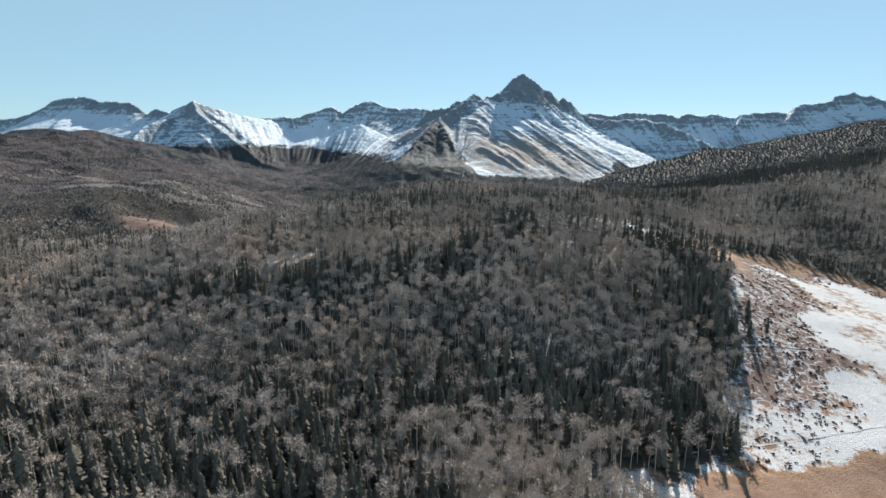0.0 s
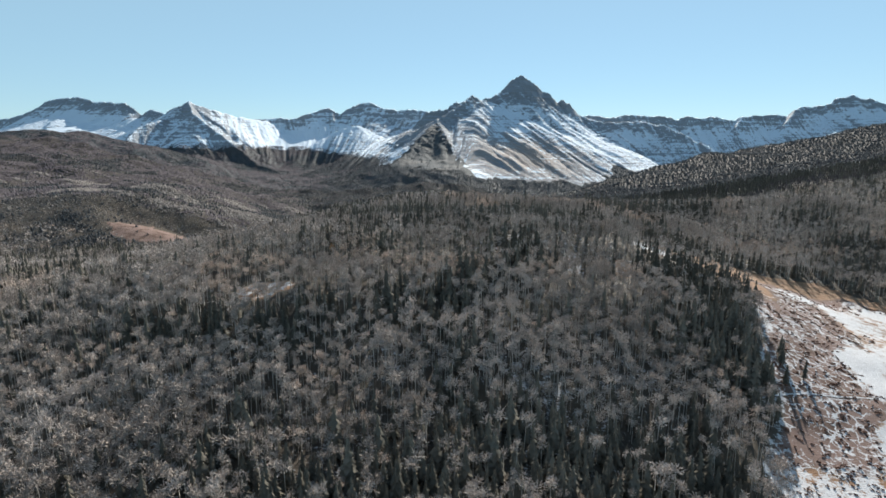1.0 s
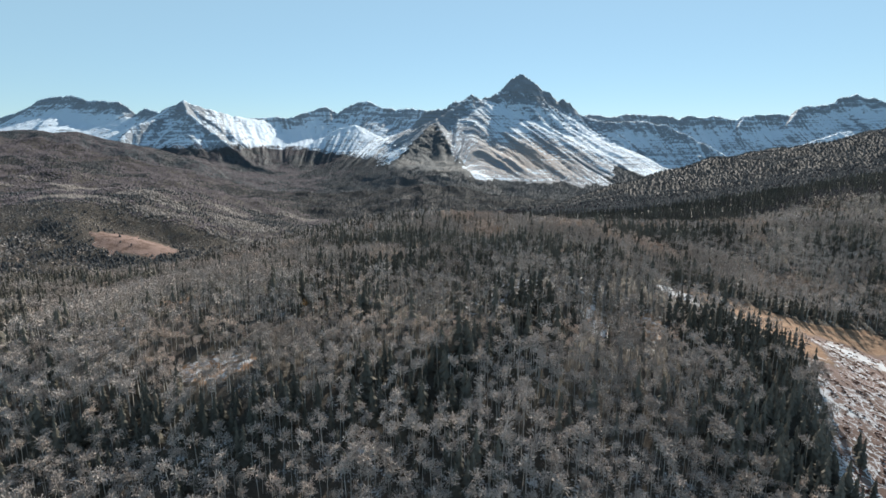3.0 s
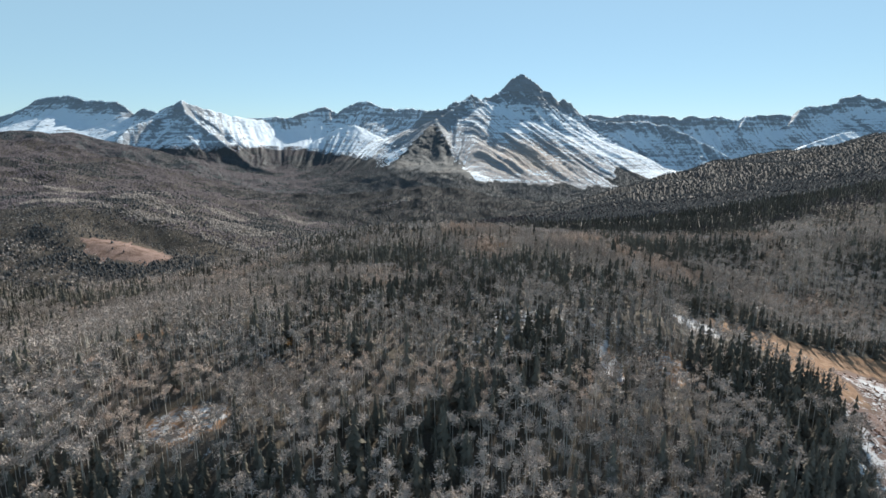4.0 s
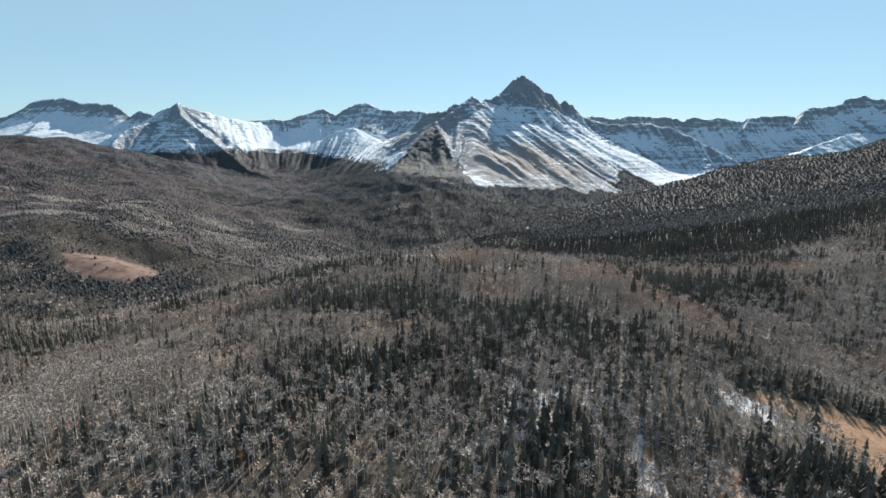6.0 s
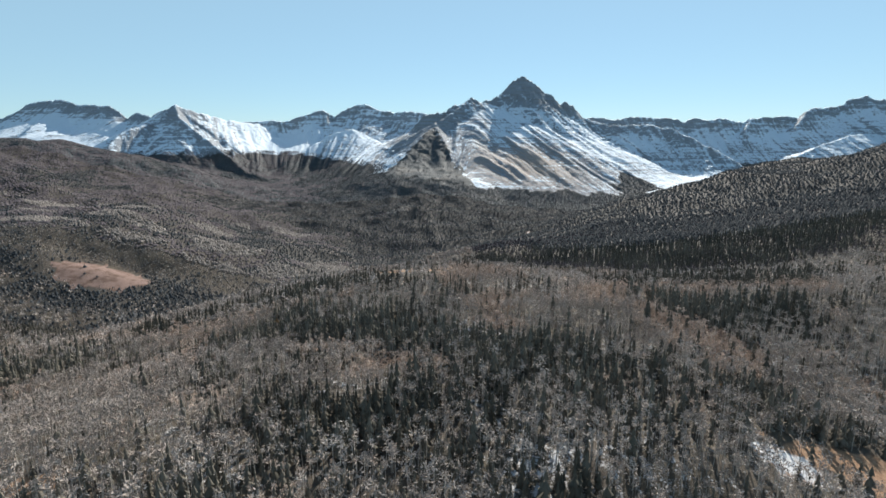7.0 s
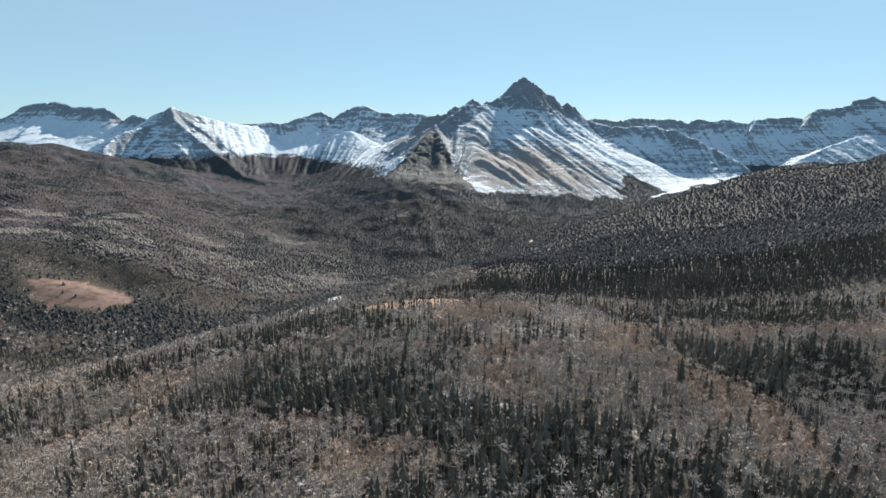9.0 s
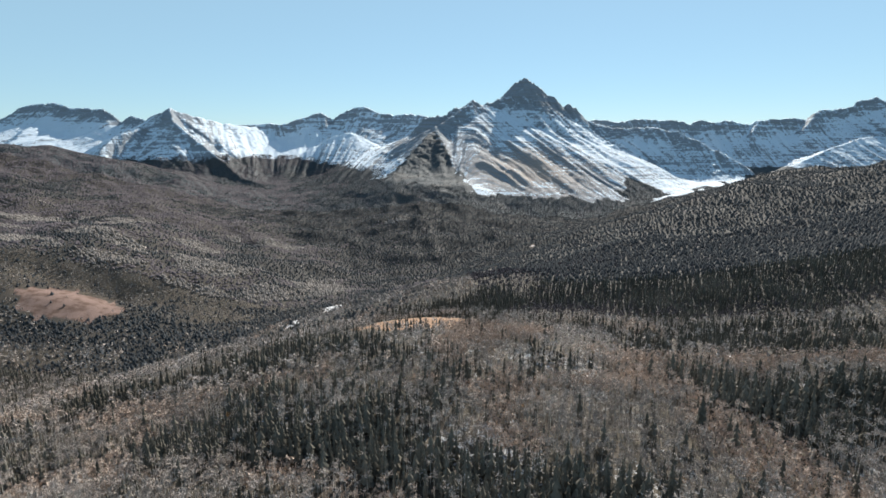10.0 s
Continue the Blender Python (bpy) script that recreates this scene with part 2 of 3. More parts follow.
ASPEN_NEAR = [
    (-121, 220, 38, 30), (62, 255, 58, 30), (18, 150, 25, 24), (-185, 231, 30, 30), (-105, 319, 40, 36), (62, 309, 36, 26), (125, 215, 14, 30), (-277, 544, 72, 30),
    (-200, 555, 41, 45), (-188, 407, 41, 28), (-122, 360, 23, 10), (-129, 322, 29, 13), (-95, 332, 23, 10), (-24, 497, 24, 14), (-47, 470, 18, 13), (92, 397, 24, 11),
    (105, 359, 22, 11), (82, 356, 16, 10), (228, 465, 31, 18), (273, 469, 33, 12), (17, 366, 15, 11), (-10, 335, 18, 10), (-54, 335, 17, 10), (103, 320, 15, 10),
]
ASPEN_HILL = [
    (-314, 674, 29, 16), (-234, 624, 30, 10), (-209, 635, 29, 10), (-179, 639, 28, 10), (-144, 644, 27, 10), (-113, 649, 22, 10), (50, 718, 29, 16), (101, 732, 31, 25),
    (126, 681, 28, 21), (122, 615, 28, 17), (132, 575, 29, 11), (164, 568, 22, 10), (177, 546, 22, 10), (187, 528, 21, 11), (177, 657, 23, 10), (225, 662, 34, 10),
    (280, 662, 41, 10), (325, 656, 32, 10), (54, 594, 32, 17), (34, 560, 23, 14), (78, 551, 26, 12), (106, 524, 24, 10), (-88, 533, 36, 13), (-209, 570, 48, 17),
]
# the front of the hill, and the curved band of young aspens above it
SPRUCE_FRONT = [(31, 510, 24, 21), (60, 498, 23, 24), (96, 510, 22, 23), (119, 498, 17, 21), (63, 467, 32, 15), (96, 462, 22, 12)]
ASPEN_BAND = [(65, 581, 30, 12), (122, 614, 29, 14), (166, 607, 26, 14), (180, 573, 20, 12), (185, 539, 23, 15), (196, 514, 26, 14), (163, 493, 17, 12)]
ASPEN_VALLEY = [
    (-350, 740, 120, 30), (28, 1038, 40, 60), (281, 1161, 40, 30), (150, 850, 50, 30), (-740, 1300, 110, 34), (-534, 1480, 55, 60), (-522, 1352, 80, 22), (-409, 1267, 60, 26),
    (-300, 1560, 60, 110), (-778, 1506, 70, 26), (-930, 1850, 70, 70), (-610, 1640, 40, 40), (-1190, 1780, 50, 60), (-560, 2030, 110, 70), (-690, 1400, 60, 20), (-960, 1420, 80, 24),
    (113, 1400, 30, 60), (-174, 2374, 110, 40), (170, 2450, 110, 36), (-380, 1420, 40, 40),
]


def stands(x, y, rows):
    total = np.zeros_like(x)
    for cx, cy, rx, ry in rows:
        total += np.exp(-(((x - cx) / rx) ** 2 + ((y - cy) / ry) ** 2))
    return np.minimum(total, 1.2)


def conifers(x, y):
    """The share of dark conifers among the trees."""
    share = 0.34 - 0.06 * step(340, 300, y) + 0.13 * step(225, 150, y) * step(80, 40, x) + 0.12 * step(0, -60, x) * step(470, 500, y) * step(680, 640, y) + 0.43 * fbm(x / 80, y / 60, 3, 91) + (0.25 + 0.35 * step(1200, 1600, y)) * fbm(x / 330, y / 330, 2, 95) + 0.12 * step(-60, -160, x) * step(640, 560, y)
    share = share + 0.45 * stands(x, y, SPRUCE_NEAR) + 0.75 * stands(x, y, SPRUCE_HILL) - 0.72 * stands(x, y, ASPEN_NEAR) - 0.95 * stands(x, y, ASPEN_HILL) + 0.5 * stands(x, y, SPRUCE_FRONT) - 0.9 * stands(x, y, ASPEN_BAND) - 1.1 * stands(x, y, ASPEN_VALLEY)
    share = share + (0.75 + 0.2 * step(1150, 1400, y)) * step(820, 960, y) * step(70, 320, x) + 0.8 * step(-750, -350, x) * step(2000, 2450, y) + 0.5 * step(1450, 1650, y) * step(-50, 200, x) + 0.2 * step(1300, 1700, y) * step(-1000, -600, x) + 0.45 * np.exp(-(((x + 60) / 330) ** 2 + ((y - 1700) / 520) ** 2))
    share = share + 0.55 * np.exp(-(((x + 400) / 190) ** 2 + ((y - 1130) / 130) ** 2)) + 0.6 * np.exp(-(((x + 640) / 70) ** 2 + ((y - 1085) / 30) ** 2))
    # stands have fairly sharp edges
    return np.clip(0.45 + 0.48 * np.tanh((3.2 + 5 * step(1100, 1500, y)) * (share - 0.45)), 0.04, 0.96)


# ---- materials ----
def material(name):
    m = bpy.data.materials.new(name)
    m.use_nodes = True
    return m, m.node_tree, m.node_tree.nodes["Principled BSDF"]


def node(tree, kind, **sets):
    n = tree.nodes.new(kind)
    for key, value in sets.items():
        n.inputs[key.replace("_", " ")].default_value = value
    return n


def noise_node(tree, scale, detail=4.0, rough=0.55, vector=None):
    n = node(tree, "ShaderNodeTexNoise", Scale=scale, Detail=detail, Roughness=rough)
    if vector is None:
        vector = tree.nodes.new("ShaderNodeNewGeometry").outputs["Position"]
    tree.links.new(vector, n.inputs["Vector"])
    return n.outputs["Fac"]


def ramp(tree, value, low, high):
    n = tree.nodes.new("ShaderNodeMapRange")
    n.interpolation_type = "SMOOTHSTEP"
    n.inputs["From Min"].default_value, n.inputs["From Max"].default_value = low, high
    tree.links.new(value, n.inputs["Value"])
    return n.outputs["Result"]


def maths(tree, how, a, b):
    n = tree.nodes.new("ShaderNodeMath")
    n.operation = how
    for socket, v in zip(n.inputs, (a, b)):
        if isinstance(v, (int, float)):
            socket.default_value = v
        else:
            tree.links.new(v, socket)
    return n.outputs[0]


def mix(tree, factor, a, b):
    n = tree.nodes.new("ShaderNodeMix")
    n.data_type = "RGBA"
    for socket, v in ((n.inputs[0], factor), (n.inputs[6], a), (n.inputs[7], b)):
        if isinstance(v, (int, float)):
            socket.default_value = v
        elif isinstance(v, tuple):
            socket.default_value = (*v, 1)
        else:
            tree.links.new(v, socket)
    return n.outputs[2]


def field(tree, name):
    n = tree.nodes.new("ShaderNodeAttribute")
    n.attribute_name = name
    return n.outputs["Fac"]


def bump(tree, bsdf, height, distance, strength=1.0):
    n = node(tree, "ShaderNodeBump", Distance=distance, Strength=strength)
    tree.links.new(height, n.inputs["Height"])
    tree.links.new(n.outputs[0], bsdf.inputs["Normal"])


def ground_material():
    m, t, b = material("forest_floor_and_meadow")
    fine, mid, wide = noise_node(t, 1.3, 3), noise_node(t, 0.22, 4), noise_node(t, 0.035, 4)
    litter = mix(t, fine, (0.045, 0.037, 0.03), (0.13, 0.105, 0.082))
    litter = mix(t, ramp(t, wide, 0.45, 0.65), litter, (0.10, 0.082, 0.06))
    litter = mix(t, field(t, "dark_floor"), litter, mix(t, fine, (0.036, 0.034, 0.031), (0.062, 0.056, 0.05)))
    grass = mix(t, ramp(t, mid, 0.35, 0.7), (0.27, 0.155, 0.09), (0.38, 0.24, 0.15))
    grass = mix(t, ramp(t, fine, 0.5, 0.75), grass, (0.13, 0.075, 0.045))
    colour = mix(t, ramp(t, field(t, "grass"), 0.3, 0.7), litter, grass)
    red = mix(t, fine, (0.17, 0.108, 0.087), (0.27, 0.185, 0.155))
    red = mix(t, ramp(t, noise_node(t, 0.06, 4), 0.45, 0.65), red, (0.13, 0.08, 0.06))
    colour = mix(t, ramp(t, field(t, "red_soil"), 0.3, 0.7), colour, red)
    cover = maths(t, "ADD", field(t, "snow"), maths(t, "MULTIPLY", maths(t, "SUBTRACT", mid, 0.5), 1.1))
    cover = maths(t, "ADD", cover, maths(t, "MULTIPLY", maths(t, "SUBTRACT", fine, 0.5), 0.9))
    cells = t.nodes.new("ShaderNodeTexVoronoi")
    cells.feature = "DISTANCE_TO_EDGE"
    cells.inputs["Scale"].default_value = 0.24
    bent = t.nodes.new("ShaderNodeVectorMath")
    bent.operation = "MULTIPLY_ADD"
    wobble = node(t, "ShaderNodeTexNoise", Scale=0.25, Detail=3.0)
    spot = t.nodes.new("ShaderNodeNewGeometry").outputs["Position"]
    t.links.new(spot, wobble.inputs["Vector"])
    t.links.new(wobble.outputs["Color"], bent.inputs[0])
    bent.inputs[1].default_value = (6, 6, 0)
    t.links.new(spot, bent.inputs[2])
    t.links.new(bent.outputs[0], cells.inputs["Vector"])
    seams = maths(t, "MULTIPLY", maths(t, "MULTIPLY", ramp(t, cells.outputs["Distance"], 0.11, 0.0), field(t, "sage")), ramp(t, wide, 0.3, 0.55))
    cover = maths(t, "ADD", cover, maths(t, "MULTIPLY", seams, 0.6))
    white = mix(t, mid, (0.50, 0.49, 0.49), (0.66, 0.65, 0.65))
    colour = mix(t, ramp(t, cover, 0.40, 0.64), colour, white)
    t.links.new(colour, b.inputs["Base Color"])
    b.inputs["Roughness"].default_value = 0.9
    b.inputs["Specular IOR Level"].default_value = 0.2
    bump(t, b, fine, 0.4)
    return m


def mountain_material():
    m, t, b = material("haze_tinted_rock_and_snow")
    geo = t.nodes.new("ShaderNodeNewGeometry")
    parts = t.nodes.new("ShaderNodeSeparateXYZ")
    t.links.new(geo.outputs["Normal"], parts.inputs[0])
    fine, mid, wide = noise_node(t, 0.11, 6, 0.65), noise_node(t, 0.03, 5, 0.6), noise_node(t, 0.006, 4)
    # streaks that run down the faces, and level beds of rock
    streak_map = t.nodes.new("ShaderNodeMapping")
    streak_map.inputs["Scale"].default_value = (0.055, 0.003, 0.0)
    down = t.nodes.new("ShaderNodeCombineXYZ")
    t.links.new(field(t, "across"), down.inputs[0])
    t.links.new(field(t, "along"), down.inputs[1])
    t.links.new(down.outputs[0], streak_map.inputs["Vector"])
    streak = noise_node(t, 1.0, 5, 0.6, streak_map.outputs[0])
    bed_map = t.nodes.new("ShaderNodeMapping")
    bed_map.inputs["Scale"].default_value = (0.003, 0.003, 0.09)
    t.links.new(geo.outputs["Position"], bed_map.inputs["Vector"])
    bed = noise_node(t, 1.0, 4, 0.6, bed_map.outputs[0])
    # rock colour is lightened and blued to stand in for distant haze
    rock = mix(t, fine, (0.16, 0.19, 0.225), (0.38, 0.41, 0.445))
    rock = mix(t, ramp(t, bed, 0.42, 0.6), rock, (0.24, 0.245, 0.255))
    scree = mix(t, fine, (0.30, 0.235, 0.20), (0.44, 0.36, 0.31))
    rock = mix(t, maths(t, "MULTIPLY", field(t, "scree"), ramp(t, streak, 0.36, 0.5)), rock, scree)
    cover = maths(t, "ADD", parts.outputs[2], maths(t, "MULTIPLY", maths(t, "SUBTRACT", mid, 0.5), 0.55))
    cover = maths(t, "ADD", cover, maths(t, "MULTIPLY", maths(t, "SUBTRACT", fine, 0.5), 0.9))
    cover = maths(t, "ADD", cover, maths(t, "MULTIPLY", maths(t, "SUBTRACT", streak, 0.5), 1.0))
    cover = maths(t, "ADD", cover, maths(t, "MULTIPLY", maths(t, "SUBTRACT", bed, 0.5), 1.0))
    cover = maths(t, "SUBTRACT", maths(t, "ADD", cover, field(t, "snow")), maths(t, "MULTIPLY", field(t, "scree"), 0.4))
    # the blue of shaded snow is put into its base colour
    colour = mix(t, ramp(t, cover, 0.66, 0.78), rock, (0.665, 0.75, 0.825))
    # haze blue is mixed into the high woods' colour as well
    needles = mix(t, noise_node(t, 0.16, 4, 0.7), (0.045, 0.058, 0.066), (0.10, 0.106, 0.108))
    needles = mix(t, ramp(t, wide, 0.5, 0.62), needles, (0.085, 0.086, 0.084))
    wood = maths(t, "ADD", field(t, "wood"), maths(t, "MULTIPLY", maths(t, "SUBTRACT", mid, 0.5), 0.9))
    colour = mix(t, ramp(t, wood, 0.42, 0.58), colour, needles)
    t.links.new(colour, b.inputs["Base Color"])
    b.inputs["Roughness"].default_value = 0.85
    b.inputs["Specular IOR Level"].default_value = 0.2
    bump(t, b, fine, 6.0, 0.6)
    return m


def tree_material(name, dark, light, rough=0.85, mottle=0.5):
    m, t, b = material(name)
    tone = field(t, "tone")
    geo = t.nodes.new("ShaderNodeNewGeometry")
    info = t.nodes.new("ShaderNodeObjectInfo")
    mixed = maths(t, "ADD", tone, maths(t, "MULTIPLY", maths(t, "SUBTRACT", geo.outputs["Random Per Island"], 0.5), mottle))
    mixed = maths(t, "ADD", mixed, maths(t, "MULTIPLY", maths(t, "SUBTRACT", info.outputs["Random"], 0.5), 0.3))
    colour = mix(t, ramp(t, mixed, 0.0, 1.0), dark, light)
    t.links.new(colour, b.inputs["Base Color"])
    b.inputs["Roughness"].default_value = rough
    b.inputs["Specular IOR Level"].default_value = 0.1
    return m


GROUND, MOUNTAIN = ground_material(), mountain_material()
TWIGS = tree_material("bare_aspen_twigs", (0.31, 0.264, 0.232), (0.52, 0.455, 0.41), 0.9, 0.2)
WARM_TWIGS = tree_material("russet_young_aspen_twigs", (0.40, 0.315, 0.26), (0.64, 0.52, 0.435), 0.9, 0.2)
BARK = tree_material("pale_aspen_bark", (0.32, 0.29, 0.26), (0.62, 0.59, 0.54))
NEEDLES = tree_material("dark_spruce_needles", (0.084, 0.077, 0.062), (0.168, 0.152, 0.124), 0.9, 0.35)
TRUNK = tree_material("brown_spruce_bark", (0.05, 0.04, 0.03), (0.12, 0.09, 0.07))
AUTUMN = tree_material("orange_autumn_leaves", (0.22, 0.11, 0.04), (0.42, 0.24, 0.09))
# aspen twigs darkened: shade of the gaps that solid crowns lack
SHADED_CANOPY = tree_material("gap_shaded_aspen_canopy", (0.21, 0.186, 0.168), (0.30, 0.265, 0.236), 0.9, 0.08)
# far spruces: the blue of distant haze is put into their colour
HAZE_SPRUCE = tree_material("haze_tinted_spruce_needles", (0.04, 0.045, 0.05), (0.064, 0.069, 0.073), 0.9, 0.1)
# brown of far oaks and aspens, with haze purple mixed into the colour
HAZE_BROWN = tree_material("haze_tinted_brown_twigs", (0.092, 0.078, 0.085), (0.14, 0.118, 0.122), 0.9, 0.06)
SHRUB = tree_material("red_brown_sage_twigs", (0.16, 0.09, 0.07), (0.31, 0.2, 0.155))


# ---- meshes from arrays ----
def mesh_from(name, verts, tris, mats, slots=None, fields=None, quads=False):
    corners = 4 if quads else 3
    me = bpy.data.meshes.new(name)
    me.vertices.add(len(verts))
    me.vertices.foreach_set("co", np.ascontiguousarray(verts, np.float32).ravel())
    me.loops.add(len(tris) * corners)
    me.loops.foreach_set("vertex_index", np.ascontiguousarray(tris, np.int32).ravel())
    me.polygons.add(len(tris))
    me.polygons.foreach_set("loop_start", np.arange(0, len(tris) * corners, corners, dtype=np.int32))
    for m in mats:
        me.materials.append(m)
    if slots is not None:
        me.polygons.foreach_set("material_index", np.ascontiguousarray(slots, np.int32))
    for key, values in (fields or {}).items():
        me.attributes.new(key, "FLOAT", "POINT").data.foreach_set("value", np.ascontiguousarray(values, np.float32))
    me.update(calc_edges=True)
    return me


# ---- the ground: one sheet round the drone, out to the mountains ----
CENTRE_Y = -100.0
fine_angles = np.arctan(np.linspace(-0.92, 0.92, 700))
back_angles = np.linspace(fine_angles[-1], 2 * math.pi + fine_angles[0], 54)[1:-1]
angles = np.concatenate([fine_angles, back_angles])
radii = np.concatenate([[4, 60, 120], np.arange(170, 1000, 6.6), np.arange(1000, 2750, 20), np.arange(2750, 3250, 14), np.arange(3250, 5000, 9.6), np.arange(5000, 6000, 120)])
SPLIT = int(np.searchsorted(radii, 2745))
grid_a, grid_r = np.meshgrid(angles, radii)
turned = (grid_a + math.pi) % (2 * math.pi) - math.pi
grid_r = grid_r / np.cos(np.minimum(np.abs(turned), fine_angles[-1]))
sheet_x, sheet_y = grid_r * np.sin(grid_a), CENTRE_Y + grid_r * np.cos(grid_a)
# behind the drone the land goes on as gentle hills
sheet_z = land(sheet_x.ravel(), sheet_y.ravel()).reshape(sheet_x.shape)


def ground_height(x, y):
    return land(np.asarray(x, float).copy(), np.asarray(y, float).copy())


def sheet(name, first, last, mat, fields):
    count = len(angles)
    pts = np.stack([sheet_x, sheet_y, sheet_z], -1)[first:last].reshape(-1, 3)
    i, j = np.meshgrid(np.arange(last - first - 1), np.arange(count), indexing="ij")
    k = (j + 1) % count
    quads = np.stack([i * count + j, (i + 1) * count + j, (i + 1) * count + k, i * count + k], -1).reshape(-1, 4)
    me = mesh_from(name, pts, quads, [mat], fields={f: v[first:last].ravel() for f, v in fields.items()}, quads=True)
    me.polygons.foreach_set("use_smooth", np.ones(len(me.polygons), bool))
    return new(name, me)


open_depth = meadow(sheet_x, sheet_y)
open_bald, bald_snow = balds(sheet_x, sheet_y)
in_meadow = step(-4, 3, open_depth)
patch = fbm(sheet_x / 26, sheet_y / 26, 4, 101)
bank = step(2, -2, sheet_y - 163 - 0.29 * (sheet_x - 93)) * in_meadow
strip = step(38, 16, open_depth + 8 * patch) * step(330, 380, sheet_y)
sage_field = step(60, 40, open_depth + 22 * patch) * step(205, 225, sheet_y + 12 * patch) * in_meadow * (1 - bank) * (1 - strip)
meadow_snow = 0.66 - 0.6 * strip - 0.42 * sage_field + 0.3 * patch
wood_snow = 0.26 + 0.22 * fbm(sheet_x / 70, sheet_y / 70, 3, 102)
snow_field = np.where(open_depth > -3, meadow_snow * (1 - bank), wood_snow)
snow_field = snow_field - 0.4 * step(600, 1000, sheet_y)
snow_field = np.where(open_bald > 0.3, bald_snow, snow_field)
red_field = step(0.2, 0.8, open_bald) * step(1000, 1100, sheet_y) * step(-400, -500, sheet_x)
# the floor gets darker with the share of conifers, and farther out
dark_floor_field = np.maximum(conifers(sheet_x, sheet_y), 0.55 * step(1200, 1500, sheet_y)) * step(500, 900, sheet_y)
grass_field = np.maximum(in_meadow * (1 - sage_field), open_bald * (1 - red_field))
ground = tagged(sheet("ground", 0, SPLIT + 1, GROUND, {"snow": snow_field, "grass": grass_field, "red_soil": np.maximum(np.maximum(red_field, sage_field), 0.5 * bank), "sage": sage_field, "dark_floor": dark_floor_field}), "brown forest floor and snowy meadow on rolling hills", "ground", kind="structure")

slope_y = np.gradient(sheet_z, axis=0) / np.gradient(radii)[:, None]
treeline = tree_limit(sheet_x, sheet_y)
wooded = 0.12 + 0.88 * step(26, -26, sheet_z - treeline)
wooded = np.where(sheet_x < -850, step(50, -30, sheet_z - treeline), wooded)
hill_left = step(3350, 3150, sheet_y - 0.0 * sheet_x) * step(-900, -1100, sheet_x)
below = np.clip(3780 - sheet_y, 0, 900)
foot = step(30, -50, sheet_x + 20 - 0.23 * below + 40 * fbm(sheet_x / 60, sheet_y / 60, 3, 113)) * step(-12, 25, sheet_x + 40 + 0.4 * below + 36 * fbm(sheet_x / 60, sheet_y / 60, 3, 114)) * step(20, 60, below)
flank = 0.2 * np.exp(-(((sheet_x + 260) / 260) ** 2)) * step(4000, 3850, sheet_y)
wooded = np.maximum.reduce([wooded, hill_left, foot, flank])
scree_field = np.exp(-(((sheet_x - 540) / 420) ** 2 + ((sheet_y - 3250) / 380) ** 2))
bare_peak = np.exp(-(((sheet_x - 760) / 330) ** 2)) * step(330, 470, sheet_z) + 0.6 * np.exp(-(((sheet_x - 200) / 120) ** 2)) * step(400, 450, sheet_z)
bare_ridge = np.exp(-(((sheet_x - 1550) / 380) ** 2)) * step(60, 200, sheet_z) * step(4550, 4450, sheet_y)
crest_far = np.full_like(sheet_x, 500.0)
crest_far[SPLIT:] = high_land(sheet_x[SPLIT:].ravel(), sheet_y[SPLIT:].ravel())[1].reshape(sheet_x[SPLIT:].shape)
walls = np.maximum(step(4400, 4520, sheet_y) * step(1000, 1250, np.abs(sheet_x - 100)), step(-2100, -2350, sheet_x))
# bare cliffs under the crests of the back walls, and snow aprons at their feet
snow_high = -0.07 + 0.1 * fbm(sheet_x / 400, sheet_y / 400, 3, 121) + walls * (0.14 * step(60, 150, crest_far) - 0.02 * step(120, 30, crest_far))
for cx, cy, rx, ry, more in ((-1250, 4330, 330, 260, 0.5), (-640, 4270, 170, 110, 0.4), (-2800, 4110, 330, 90, 0.3), (620, 4140, 330, 80, 0.16), (1480, 4010, 150, 90, 0.25), (1250, 4150, 260, 260, 0.12), (-1620, 3760, 380, 320, -0.1), (-120, 3830, 300, 330, -0.42)):
    snow_high += more * np.exp(-(((sheet_x - cx) / rx) ** 2 + ((sheet_y - cy) / ry) ** 2))
snow_high -= 0.3 * bare_peak + 0.2 * bare_ridge * step(160, 60, crest_far)
gully_across, gully_along = fall_lines(sheet_x, sheet_y)
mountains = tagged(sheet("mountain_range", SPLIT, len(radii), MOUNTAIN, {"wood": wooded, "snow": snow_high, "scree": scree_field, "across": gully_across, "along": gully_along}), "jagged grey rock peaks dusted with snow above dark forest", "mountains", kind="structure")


# ---- trees ----
dice = np.random.default_rng(7)


def slivers(starts, ends, widths, fans=0.0):
    """Thin triangles, one for each twig or bough; a share of them fan out towards the end."""
    turned = dice.uniform(0, 1, len(starts))[:, None] < fans
    starts, ends = np.where(turned, ends, starts), np.where(turned, starts, ends)
    way = ends - starts
    side = np.cross(way, dice.normal(size=way.shape))
    side /= np.linalg.norm(side, axis=1, keepdims=True) + 1e-9
    half = side * np.asarray(widths)[:, None] / 2
    verts = np.stack([starts - half, starts + half, ends], 1).reshape(-1, 3)
    return verts, np.arange(len(verts)).reshape(-1, 3)


def tube(points, rads, sides):
    points, rads = np.array(points, float), np.array(rads, float)
    ring = np.arange(sides) * 2 * math.pi / sides
    verts = np.concatenate([p + r * np.stack([np.cos(ring), np.sin(ring), 0 * ring], -1) for p, r in zip(points, rads)])
    tris = []
    for i in range(len(points) - 1):
        for j in range(sides):
            a, b = i * sides + j, i * sides + (j + 1) % sides
            tris += [(a, b, b + sides), (a, b + sides, a + sides)]
    return verts, np.array(tris)


